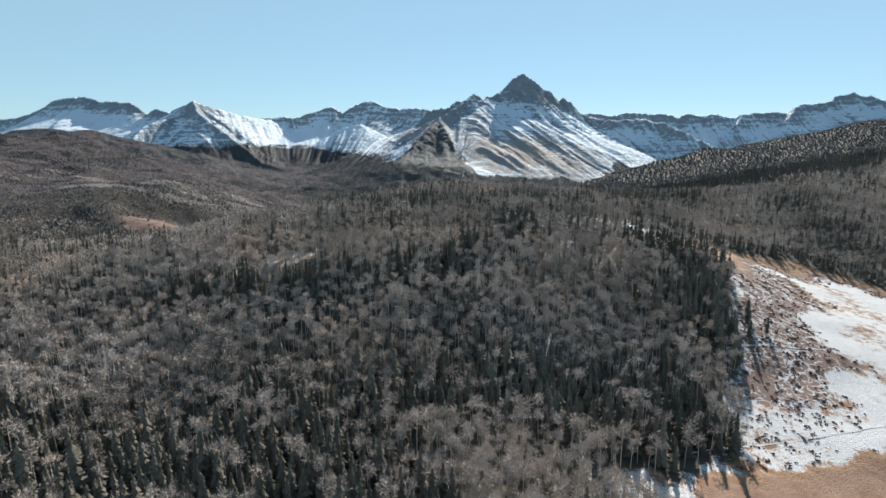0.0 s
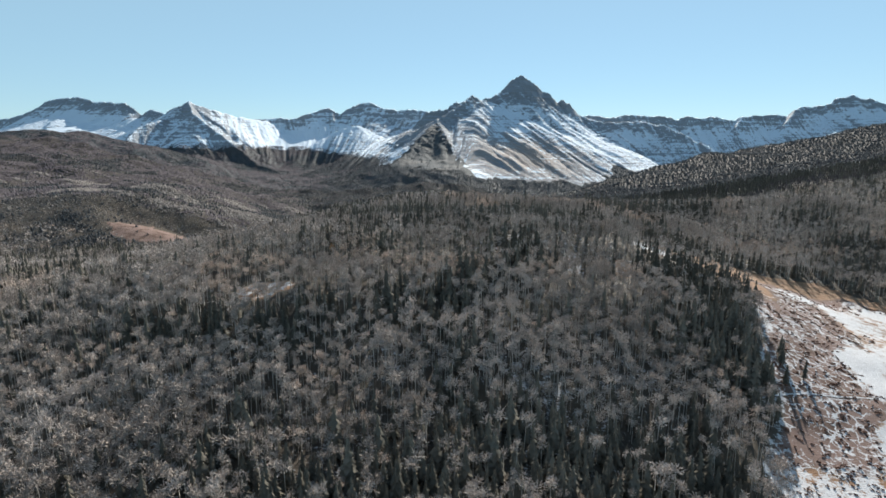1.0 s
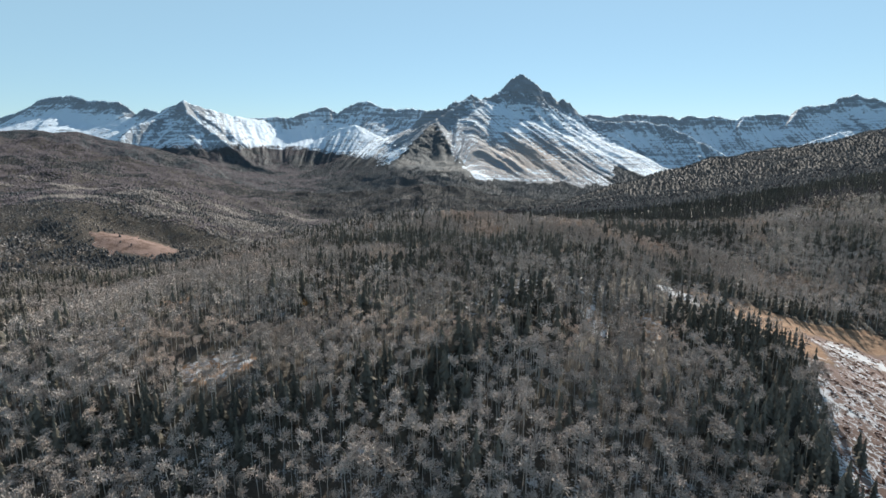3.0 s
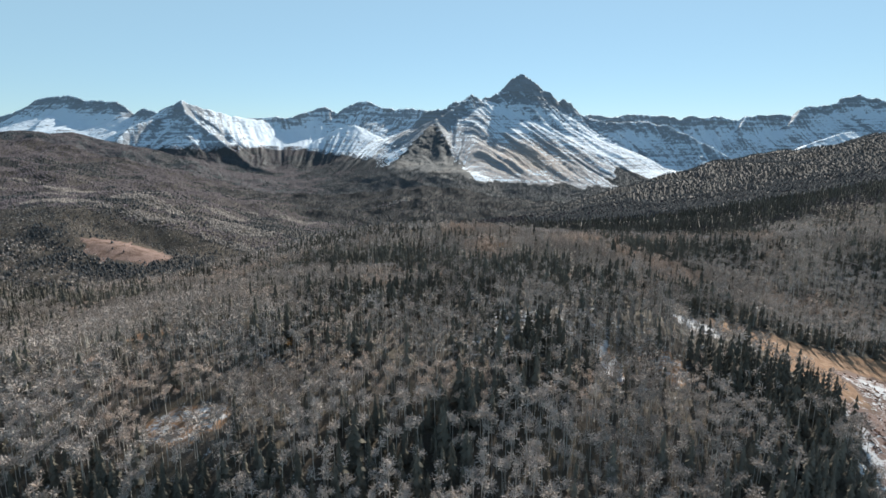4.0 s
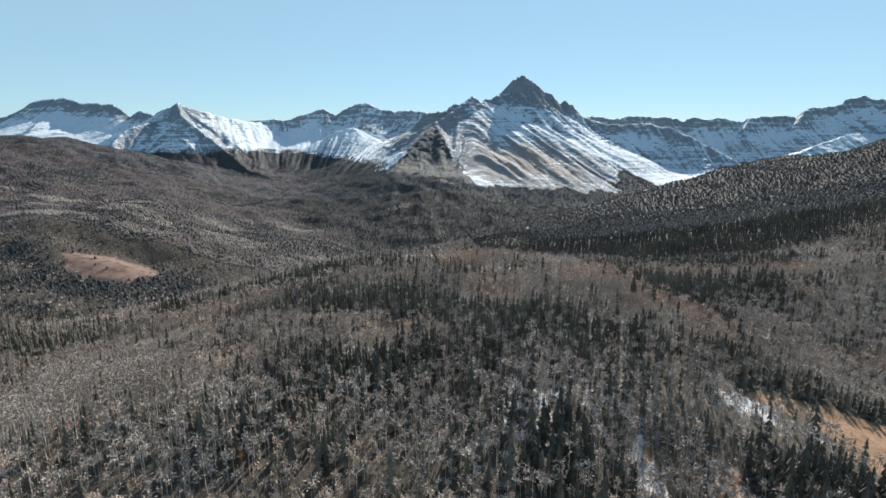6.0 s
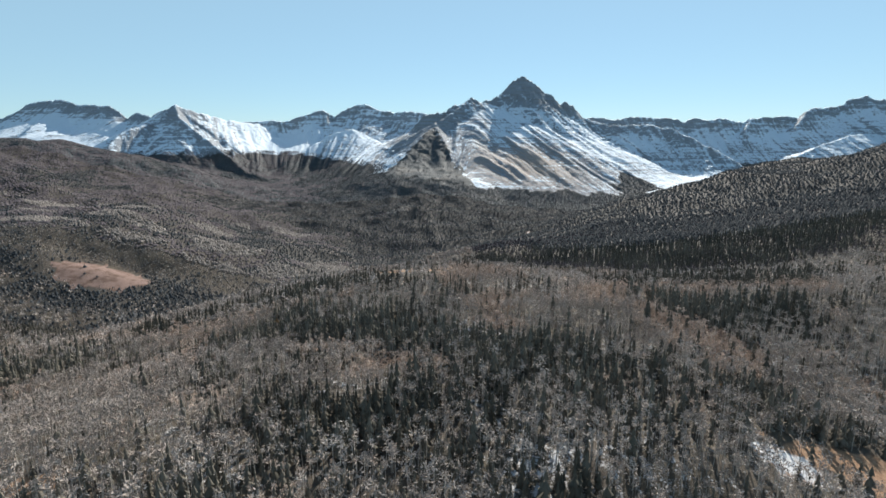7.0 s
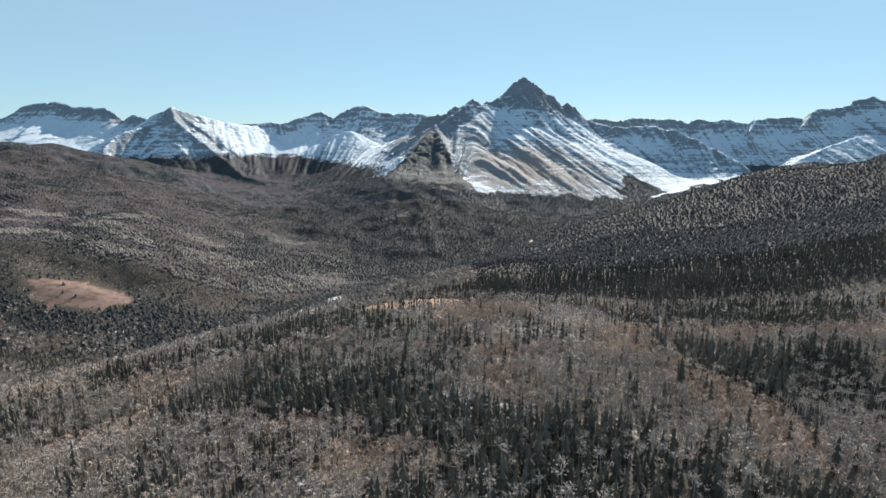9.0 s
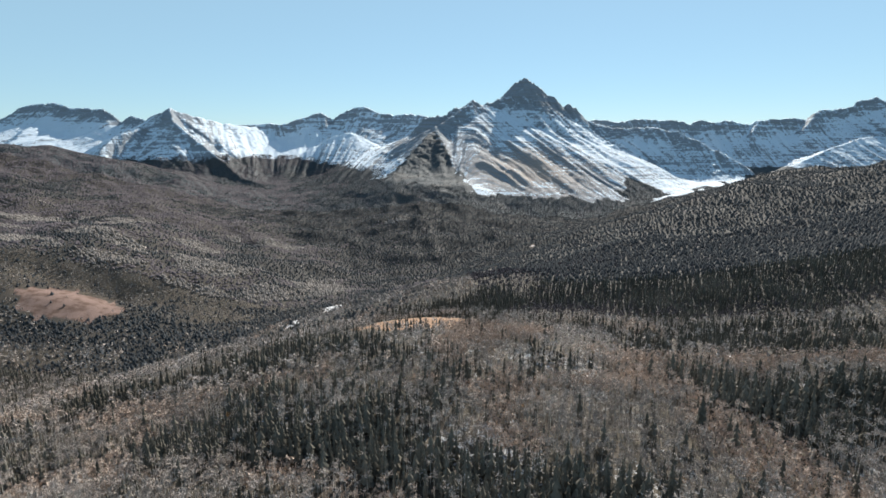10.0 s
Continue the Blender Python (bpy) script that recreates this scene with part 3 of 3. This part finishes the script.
def join(pieces):
    verts, tris, slots, base = [], [], [], 0
    for (v, t), slot in pieces:
        verts.append(v)
        tris.append(t + base)
        slots.append(np.full(len(t), slot))
        base += len(v)
    return np.concatenate(verts), np.concatenate(tris), np.concatenate(slots)


def aspen_parts(twigs, limbs, sides, width):
    """A bare aspen 14 m high: a slim trunk, and a broad round head of limbs and twigs over its upper half."""
    lean = dice.normal(0, 0.4, 2)
    stem = [(0, 0, -0.8), (lean[0] * 0.4, lean[1] * 0.4, 6), (lean[0], lean[1], 12.4)]
    if sides:
        trunk = tube(stem, (0.16, 0.11, 0.03), sides)
    else:
        trunk = slivers(np.array([stem[0]], float), np.array([stem[2]], float), np.array([0.26]))
    wide, tall = dice.uniform(2.0, 2.9), dice.uniform(2.4, 3.3)
    heart = np.array([lean[0], lean[1], 13.2 - tall])
    bones = []
    if limbs:
        h = dice.uniform(5.8, 11.5, limbs)
        turn = dice.uniform(0, 6.28, limbs)
        reach = dice.uniform(1.4, 2.6, limbs)
        a = np.stack([lean[0] * h / 12, lean[1] * h / 12, h], -1)
        e = a + np.stack([np.cos(turn) * reach, np.sin(turn) * reach, dice.uniform(0.8, 2.4, limbs)], -1)
        bones.append(slivers(a, e, np.full(limbs, 0.18)))
    # the head is made of a few rounded tufts, and each twig grows outwards from its tuft
    count = 7
    tuft = dice.normal(size=(count, 3))
    tuft /= np.linalg.norm(tuft, axis=1, keepdims=True)
    tuft[:, 2] = tuft[:, 2] * 0.85 + 0.1
    tuft *= np.array([wide, wide, tall]) * dice.uniform(0.45, 0.72, (count, 1))
    own = dice.integers(0, count, twigs)
    d = dice.normal(size=(twigs, 3))
    d /= np.linalg.norm(d, axis=1, keepdims=True)
    spot = tuft[own] + d * np.array([1.25, 1.25, 1.15]) * dice.uniform(0.25, 1.0, (twigs, 1)) ** 0.6
    way = d + 0.35 * spot / tall + dice.normal(0, 0.45, (twigs, 3)) + np.array([0, 0, 0.3])
    way /= np.linalg.norm(way, axis=1, keepdims=True)
    start = heart + spot - way * 0.4
    bones.append(slivers(start, start + way * dice.uniform(0.7, 1.5, (twigs, 1)), dice.uniform(0.7, 1.3, twigs) * width, 0.5))
    return trunk, bones


def tufted_head(tufts, edge, sides_up=0.25):
    """A leafless tree of the middle distance: small ragged tufts round a head 9 m above the ground, over a thin stem."""
    wide, tall = dice.uniform(1.9, 2.8), dice.uniform(2.0, 2.9)
    d = dice.normal(size=(tufts, 3))
    d /= np.linalg.norm(d, axis=1, keepdims=True)
    d[:, 2] += sides_up
    mid = np.array([0, 0, 7.6]) + d * np.array([wide, wide, tall]) * dice.uniform(0.55, 1.0, (tufts, 1))
    v = mid[:, None, :] + dice.normal(0, 1, (tufts, 3, 3)) * edge * 0.5
    stem = slivers(np.array([(0, 0, -0.6)]), np.array([(0, 0, 8.0)]), np.array([0.3]))
    return join([(stem, 0), ((v.reshape(-1, 3), np.arange(tufts * 3).reshape(-1, 3)), 1)])


def spruce_parts(tiers, blades, sides):
    """A spruce 13 m high: a straight trunk and tiers of drooping boughs."""
    if sides:
        trunk = tube([(0, 0, -0.8), (0, 0, 12)], (0.2, 0.03), sides)
    else:
        trunk = slivers(np.array([(0, 0, -0.8)]), np.array([(0, 0, 12.0)]), np.array([0.5]))
    boughs = []
    for n in range(tiers):
        u = (n + dice.uniform(0.0, 0.5)) / tiers
        h = 1.2 + 11.6 * u
        reach = (2.1 * (1 - u) ** 0.8 + 0.18) * dice.uniform(0.75, 1.15)
        turn = np.arange(blades) * 6.283 / blades + dice.uniform(0, 6.28)
        r = reach * dice.uniform(0.7, 1.15, blades)
        up = 11.6 / tiers
        a = np.stack([0 * turn, 0 * turn, np.full(blades, h + 0.9 * up)], -1)
        wide = 6.283 / blades * 0.62
        left = np.stack([np.cos(turn - wide) * r * 0.8, np.sin(turn - wide) * r * 0.8, h + dice.uniform(-0.3, 0.3, blades)], -1)
        right = np.stack([np.cos(turn + wide) * r * 0.8, np.sin(turn + wide) * r * 0.8, h + dice.uniform(-0.3, 0.3, blades)], -1)
        tip = np.stack([np.cos(turn) * r * 1.15, np.sin(turn) * r * 1.15, h - 0.35 - dice.uniform(0, 0.5, blades)], -1)
        v = np.stack([a, left, tip, right], 1).reshape(-1, 3)
        k = np.arange(blades)[:, None] * 4
        boughs.append((v, np.concatenate([k + np.array([0, 1, 2]), k + np.array([0, 2, 3])])))
    return trunk, boughs


def far_spruce():
    ring = np.arange(4) * 1.571 + dice.uniform(0, 1)
    low = np.stack([np.cos(ring) * dice.uniform(2.0, 3.1, 4), np.sin(ring) * dice.uniform(2.0, 3.1, 4), dice.uniform(-0.5, 1.0, 4)], -1)
    v = np.concatenate([low, [(dice.normal(0, 0.4), dice.normal(0, 0.4), dice.uniform(4.6, 6.6))]])
    return v, np.array([(i, (i + 1) % 4, 4) for i in range(4)]), np.zeros(4, int)


def far_oak():
    """A low round crown of a leafless tree, seen from far off."""
    ring = np.arange(5) * 1.2566 + dice.uniform(0, 1)
    r, h = dice.uniform(3.4, 5.2, 5), dice.uniform(-0.6, 0.8, 5)
    low = np.stack([np.cos(ring) * r, np.sin(ring) * r, h], -1)
    v = np.concatenate([low, [(dice.normal(0, 0.8), dice.normal(0, 0.8), dice.uniform(2.6, 3.8))]])
    return v, np.array([(i, (i + 1) % 5, 5) for i in range(5)]), np.zeros(5, int)


def far_aspen():
    """A slim leafless crown, seen from far off."""
    ring = np.arange(4) * 1.571 + dice.uniform(0, 1)
    r, h = dice.uniform(2.4, 3.8, 4), dice.uniform(0.5, 2.5, 4)
    low = np.stack([np.cos(ring) * r, np.sin(ring) * r, h], -1)
    v = np.concatenate([low, [(dice.normal(0, 0.5), dice.normal(0, 0.5), dice.uniform(5.0, 7.0))]])
    return v, np.array([(i, (i + 1) % 4, 4) for i in range(4)]), np.zeros(4, int)


def thicket_bush():
    """A clump of young aspens, bushy and round."""
    n = 13
    d = dice.normal(size=(n, 3))
    d /= np.linalg.norm(d, axis=1, keepdims=True)
    mid = np.array([0, 0, 3.6]) + d * np.array([1.7, 1.7, 2.2]) * dice.uniform(0.5, 1.0, (n, 1))
    v = mid[:, None, :] + dice.normal(0, 0.5, (n, 3, 3)) * np.array([0.9, 0.9, 1.3])
    return v.reshape(-1, 3), np.arange(n * 3).reshape(-1, 3), np.ones(n, int)


def scatter(kinds, x, y, size, tone):
    """Many trees as one mesh: kinds are (verts, tris, slots)."""
    z = ground_height(x, y)
    turn = dice.uniform(0, 6.28, len(x))
    pick = dice.integers(0, len(kinds), len(x))
    verts, tris, slots, tones, base = [], [], [], [], 0
    for n, (v, t, s) in enumerate(kinds):
        at = np.flatnonzero(pick == n)
        if not len(at):
            continue
        c, sn, k = np.cos(turn[at])[:, None], np.sin(turn[at])[:, None], size[at][:, None]
        wide = k * dice.uniform(0.85, 1.2, (len(at), 1))
        vx = (v[None, :, 0] * c - v[None, :, 1] * sn) * wide + x[at][:, None]
        vy = (v[None, :, 0] * sn + v[None, :, 1] * c) * wide + y[at][:, None]
        vz = v[None, :, 2] * k + z[at][:, None]
        verts.append(np.stack([vx, vy, vz], -1).reshape(-1, 3))
        tris.append((t[None] + (base + np.arange(len(at)) * len(v))[:, None, None]).reshape(-1, 3))
        slots.append(np.tile(s, len(at)))
        tones.append(np.repeat(tone[at], len(v)))
        base += len(at) * len(v)
    return np.concatenate(verts), np.concatenate(tris), np.concatenate(slots), np.concatenate(tones)


def whole(parts):
    trunk, crown = parts
    return join([(trunk, 0)] + [(c, 1) for c in crown])


def places(x0, x1, y0, y1, spacing, wedge=0.96):
    """Jittered places over a stretch of land, kept to the widening strip that the drone looks over."""
    nx, ny = int((x1 - x0) / spacing), int((y1 - y0) / spacing)
    gx, gy = np.meshgrid(np.arange(nx), np.arange(ny))
    x = x0 + (gx.ravel() + dice.uniform(0, 1, gx.size)) * spacing
    y = y0 + (gy.ravel() + dice.uniform(0, 1, gx.size)) * spacing
    keep = np.abs(x) < 45 + wedge * y
    return x[keep], y[keep]


def woods(x, y):
    """Drops what would stand in open places; tells which are conifers."""
    keep = (meadow(x, y) < -3) & ((balds(x, y)[0] < 0.4) | (dice.uniform(0, 1, len(x)) < np.where(y < 600, 0.1, 0.01)))
    x, y = x[keep], y[keep]
    dark = dice.uniform(0, 1, len(x)) < conifers(x, y)
    return x, y, dark


def tones(x, y, seed):
    return np.clip(0.45 + 0.45 * fbm(x / 80, y / 80, 3, seed) + dice.normal(0, 0.13, len(x)), 0, 1)


def stand(name, kinds, mats, x, y, size, tone, label, category, smooth=False):
    if not len(x):
        return None
    v, t, s, tn = scatter(kinds, x, y, size, tone)
    me = mesh_from(name, v, t, mats, s, {"tone": tn})
    if smooth:
        me.polygons.foreach_set("use_smooth", np.ones(len(me.polygons), bool))
    return tagged(new(name, me), label, category, kind="stuff")


def young(x, y):
    """Where the aspens are young and russet."""
    return fbm(x / 75, y / 75, 3, 161) + 0.65 * stands(x, y, ASPEN_HILL) + 0.65 * stands(x, y, ASPEN_BAND) + dice.normal(0, 0.12, len(x)) > 0.42


def near_woods():
    x, y = places(-620, 620, 105, 640, 4.15, 0.88)
    # the slope under the drone
    bx, by = places(-110, 110, -40, 105, 6.5, 3.0)
    x, y = np.concatenate([x, bx]), np.concatenate([y, by])
    x, y, dark = woods(x, y)
    size = np.clip(dice.normal(1.0, 0.17, len(x)), 0.55, 1.45) * (1 + 0.15 * fbm(x / 60, y / 60, 2, 131))
    spruces = [whole(spruce_parts(10, 5, 3)) for _ in range(6)]
    # the trees that the drone passes nearest stand singly
    close = (np.abs(x) < 75) & (y < 185) & (y > 105)
    rest = np.ones(len(x), bool)
    for species in (False, True):
        mine = np.flatnonzero(close & (dark == species))[:300]
        singles(species, x[mine], y[mine], size[mine])
        rest[mine] = False
    a, c = rest & ~dark, rest & dark
    warm = young(x, y)
    for part_of, twigs, width in ((y < 330, 145, 0.245), (y >= 330, 48, 0.4)):
        kinds = [whole(aspen_parts(twigs, 0, 3, width)) for _ in range(9)]
        m = a & part_of & ~warm
        stand("aspen_wood", kinds, [BARK, TWIGS], x[m], y[m], size[m], tones(x[m], y[m], 141), "bare grey aspens standing close together on the hill", "forest")
        m = a & part_of & warm & (dice.uniform(0, 1, len(x)) < np.where(y < 480, 1.0, 0.35))
        stand("young_aspen_wood", kinds, [BARK, WARM_TWIGS], x[m], y[m], size[m] * 0.8, tones(x[m], y[m], 147), "russet-grey young aspens in a dense stand", "forest")
    # thickets of young growth between them
    tx, ty = places(-520, 520, 480, 760, 2.9, 0.86)
    tx, ty, tdark = woods(tx, ty)
    m = young(tx, ty) & (conifers(tx, ty) < 0.4)
    tx, ty = tx[m], ty[m]
    stand("aspen_thicket", [thicket_bush() for _ in range(8)], [BARK, WARM_TWIGS], tx, ty, dice.uniform(0.8, 1.35, len(tx)), tones(tx, ty, 149), "dense russet-grey thicket of young aspens", "forest")
    for m, kinds in ((c & (y < 320), spruces), (c & (y >= 320), [whole(spruce_parts(5, 5, 3)) for _ in range(8)])):
        stand("spruce_wood", kinds, [TRUNK, NEEDLES], x[m], y[m], size[m] * dice.uniform(0.7, 1.25, m.sum()), tones(x[m], y[m], 142), "dark green spruces scattered among bare aspens", "forest")


def singles(species, x, y, size):
    masters = []
    for n in range(5):
        trunk, crown = spruce_parts(13, 8, 5) if species else aspen_parts(300, 16, 5, 0.125)
        name = "spruce" if species else "aspen"
        root = new(name)
        label = "dark green spruce with drooping boughs among aspens" if species else "bare grey aspen with a slim pale trunk"
        tagged(root, label, "tree", "trees on the near slope")
        v, t, s = join([(c, 0) for c in crown])
        for part_name, (pv, pt), mat in (("trunk", trunk, TRUNK if species else BARK), ("crown", (v, t), NEEDLES if species else TWIGS)):
            ob = new(part_name, mesh_from(part_name, pv, pt, [mat], fields={"tone": np.full(len(pv), 0.5)}))
            ob.parent = root
        masters.append(root)
    z = ground_height(x, y)
    for n in range(len(x)):
        k = size[n]
        m = pose(x[n], y[n], z[n], 0, 0, float(dice.uniform(0, 360)))
        if n < len(masters):
            masters[n].matrix_basis, root = m, masters[n]
        else:
            root = copy_thing(masters[n % len(masters)], m)
        root.scale = (k, k, k)


def middle_woods():
    for y0, y1, spacing, tufts, edge, tiers in ((640, 1000, 4.9, 22, 1.15, 3), (1000, 1350, 6.0, 10, 2.0, 2)):
        x, y = places(-1250, 1250, y0, y1, spacing, 0.9)
        x, y, dark = woods(x, y)
        dark = dark | ((x > 150) & (y > 980) & (dice.uniform(0, 1, len(x)) < 0.6))
        size = np.clip(dice.normal(0.92, 0.17, len(x)), 0.5, 1.4)
        aspens = [tufted_head(tufts, edge) for _ in range(9)]
        spruces = [whole(spruce_parts(tiers, 4, 0)) if y0 < 1000 else tuple(far_spruce()[:2]) + (np.ones(4, int),) for _ in range(8)]
        a, c = ~dark, dark
        warm = young(x, y)
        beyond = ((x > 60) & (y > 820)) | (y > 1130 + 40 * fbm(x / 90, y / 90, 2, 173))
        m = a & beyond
        # these aspens take the darker crown colours with shade and haze mixed in
        for m, crown in ((m & (x > 60), HAZE_BROWN), (m & (x <= 60), SHADED_CANOPY)):
            stand("aspen_wood", aspens, [HAZE_BROWN, crown], x[m], y[m], size[m] * 0.9, tones(x[m], y[m], 150), "dull grey-brown leafless aspens on the far slopes", "forest")
        a = a & ~beyond
        for m, crown, name, label in ((a & ~warm, TWIGS, "aspen_wood", "bare grey aspens on the lower hills"), (a & warm, WARM_TWIGS, "young_aspen_wood", "russet-grey young aspens on the lower hills")):
            stand(name, aspens, [BARK, crown], x[m], y[m], size[m], tones(x[m], y[m], 143), label, "forest")
        stand("spruce_wood", spruces, [TRUNK, NEEDLES if y0 < 1000 else HAZE_SPRUCE], x[c], y[c], size[c] * dice.uniform(0.7, 1.1, c.sum()) * (1.0 if y0 < 1000 else 1.15), tones(x[c], y[c], 144), "dark spruces on the lower hills", "forest")


def far_woods():
    x, y = places(-2700, 2400, 1350, 3900, 8.0, 0.9)
    # the wooded cirques under the snow basin
    bx, by = places(-1700, -300, 3900, 4200, 8.2)
    x, y = np.concatenate([x, bx]), np.concatenate([y, by])
    keep = (ground_height(x, y) < tree_limit(x, y) + 25 * (x < -300)) | (y < 2700) | ((x < -1000) & (y < 3250)) | ((x < -20 + 0.23 * (3780 - y)) & (x > -40 - 0.4 * (3780 - y)) & (y < 3730) & (dice.uniform(0, 1, len(x)) < 0.1))
    x, y, dark = woods(x[keep], y[keep])
    dark = dark | ((x > 0) & (dice.uniform(0, 1, len(x)) < 0.85))
    size = np.clip(dice.normal(0.88, 0.18, len(x)), 0.45, 1.3)
    pale = ~dark & (0.6 * fbm(x / 130, y / 80, 3, 171) + 1.1 * stands(x, y, ASPEN_VALLEY) - 0.5 * step(1700, 2300, y) - 0.6 * step(0, 250, x) > 0.3)
    a, c = ~dark & ~pale, dark
    px, py = np.repeat(x[pale], 4), np.repeat(y[pale], 4)
    px, py = px + dice.uniform(-5, 5, len(px)), py + dice.uniform(-5, 5, len(py))
    stand("aspen_wood", [far_aspen() for _ in range(8)], [SHADED_CANOPY], px, py, dice.uniform(0.55, 1.05, len(px)), tones(px, py, 148), "far pale aspen stands in the valley", "forest", True)
    stand("oak_wood", [far_oak() for _ in range(6)], [HAZE_BROWN], x[a], y[a], size[a], tones(x[a], y[a], 145), "far brown leafless oak woods on the slopes", "forest", True)
    stand("spruce_wood", [far_spruce() for _ in range(6)], [HAZE_SPRUCE], x[c], y[c], size[c], tones(x[c], y[c], 146), "far dark spruce woods in the valley", "forest", True)


def shrubs():
    """Low sage on the open meadow, in patches."""
    x, y = places(90, 330, 170, 450, 1.7)
    depth = meadow(x, y)
    patch = fbm(x / 26, y / 26, 4, 101)
    clump = fbm(x / 5, y / 5, 2, 151)
    keep = (depth > 1) & (depth + 22 * patch < 58) & (clump > 0.18) & (y > 163 + 0.29 * (x - 93)) & ((depth + 8 * patch > 30) | (y < 350))
    x, y = x[keep], y[keep]
    kinds = []
    for _ in range(5):
        d = dice.normal(size=(12, 3))
        d /= np.linalg.norm(d, axis=1, keepdims=True)
        d[:, 2] = np.abs(d[:, 2]) * 0.7 + 0.1
        v, t = slivers(d * 0.9, d * 0.1, dice.uniform(0.5, 0.9, 12))
        kinds.append((v, t, np.zeros(len(t), int)))
    stand("sage_brush", kinds, [SHRUB], x, y, dice.uniform(0.4, 1.0, len(x)), tones(x, y, 152), "low red-brown sage clumps on the snowy meadow", "shrubs")


def trails():
    """Trodden lines of snow across the meadow."""
    for x0, y0, x1, y1 in ((146, 253, 205, 262), (88, 176, 190, 205)):
        u = np.linspace(0, 1, 60)
        x, y = x0 + u * (x1 - x0), y0 + u * (y1 - y0) + 1.2 * np.sin(u * 5)
        half = 0.45 + 0.15 * np.sin(u * 40)
        pts = []
        for side in (-1, 1):
            pts.append(np.stack([x, y + side * half, ground_height(x, y + side * half) + 0.12], -1))
        v = np.concatenate(pts)
        k = np.arange(59)
        quads = np.stack([k, k + 1, k + 61, k + 60], -1)
        tagged(new("trail", mesh_from("trail", v, quads, [GROUND], fields={"snow": np.full(120, 1.2)}, quads=True)), "narrow trodden trail of packed snow", "trail", kind="structure")


def lone_trees():
    """Trees that stand out: a few in autumn colour, and tall spruces."""
    for x, y, k in ((-34, 327, 0.75), (-172, 208, 0.9), (-186, 203, 0.85), (-181, 196, 0.8), (-64, 351, 0.7), (120, 505, 0.8), (148, 452, 0.85), (60, 571, 0.8), (-120, 600, 0.8)):
        trunk, crown = aspen_parts(90, 8, 5, 0.34)
        root = tagged(new("aspen"), "aspen that still holds dull orange autumn leaves", "tree", "trees in autumn colour")
        v, t, s = join([(c, 0) for c in crown])
        for part_name, (pv, pt), mat in (("trunk", trunk, BARK), ("crown", (v, t), AUTUMN)):
            ob = new(part_name, mesh_from(part_name, pv, pt, [mat], fields={"tone": np.full(len(pv), dice.uniform(0.3, 0.8))}))
            ob.parent = root
        root.matrix_basis = pose(x, y, float(ground_height([x], [y])[0]))
        root.scale = (k, k, k)
    for x, y, k in ((157, 566, 1.7), (161, 572, 1.2), (171, 278, 1.0), (174, 284, 0.85), (176, 268, 0.75), (163, 262, 0.8), (196, 352, 0.8), (-34, 352, 1.25), (-108, 330, 1.3), (40, 455, 1.3), (-92, 420, 1.3)):
        trunk, crown = spruce_parts(12, 8, 5)
        root = tagged(new("spruce"), "tall dark spruce that stands out above its neighbours", "tree", "tall spruces")
        v, t, s = join([(c, 0) for c in crown])
        for part_name, (pv, pt), mat in (("trunk", trunk, TRUNK), ("crown", (v, t), NEEDLES)):
            ob = new(part_name, mesh_from(part_name, pv, pt, [mat], fields={"tone": np.full(len(pv), 0.4)}))
            ob.parent = root
        root.matrix_basis = pose(x, y, float(ground_height([x], [y])[0]))
        root.scale = (k, k, k)


shrubs()
trails()
lone_trees()
near_woods()
middle_woods()
far_woods()
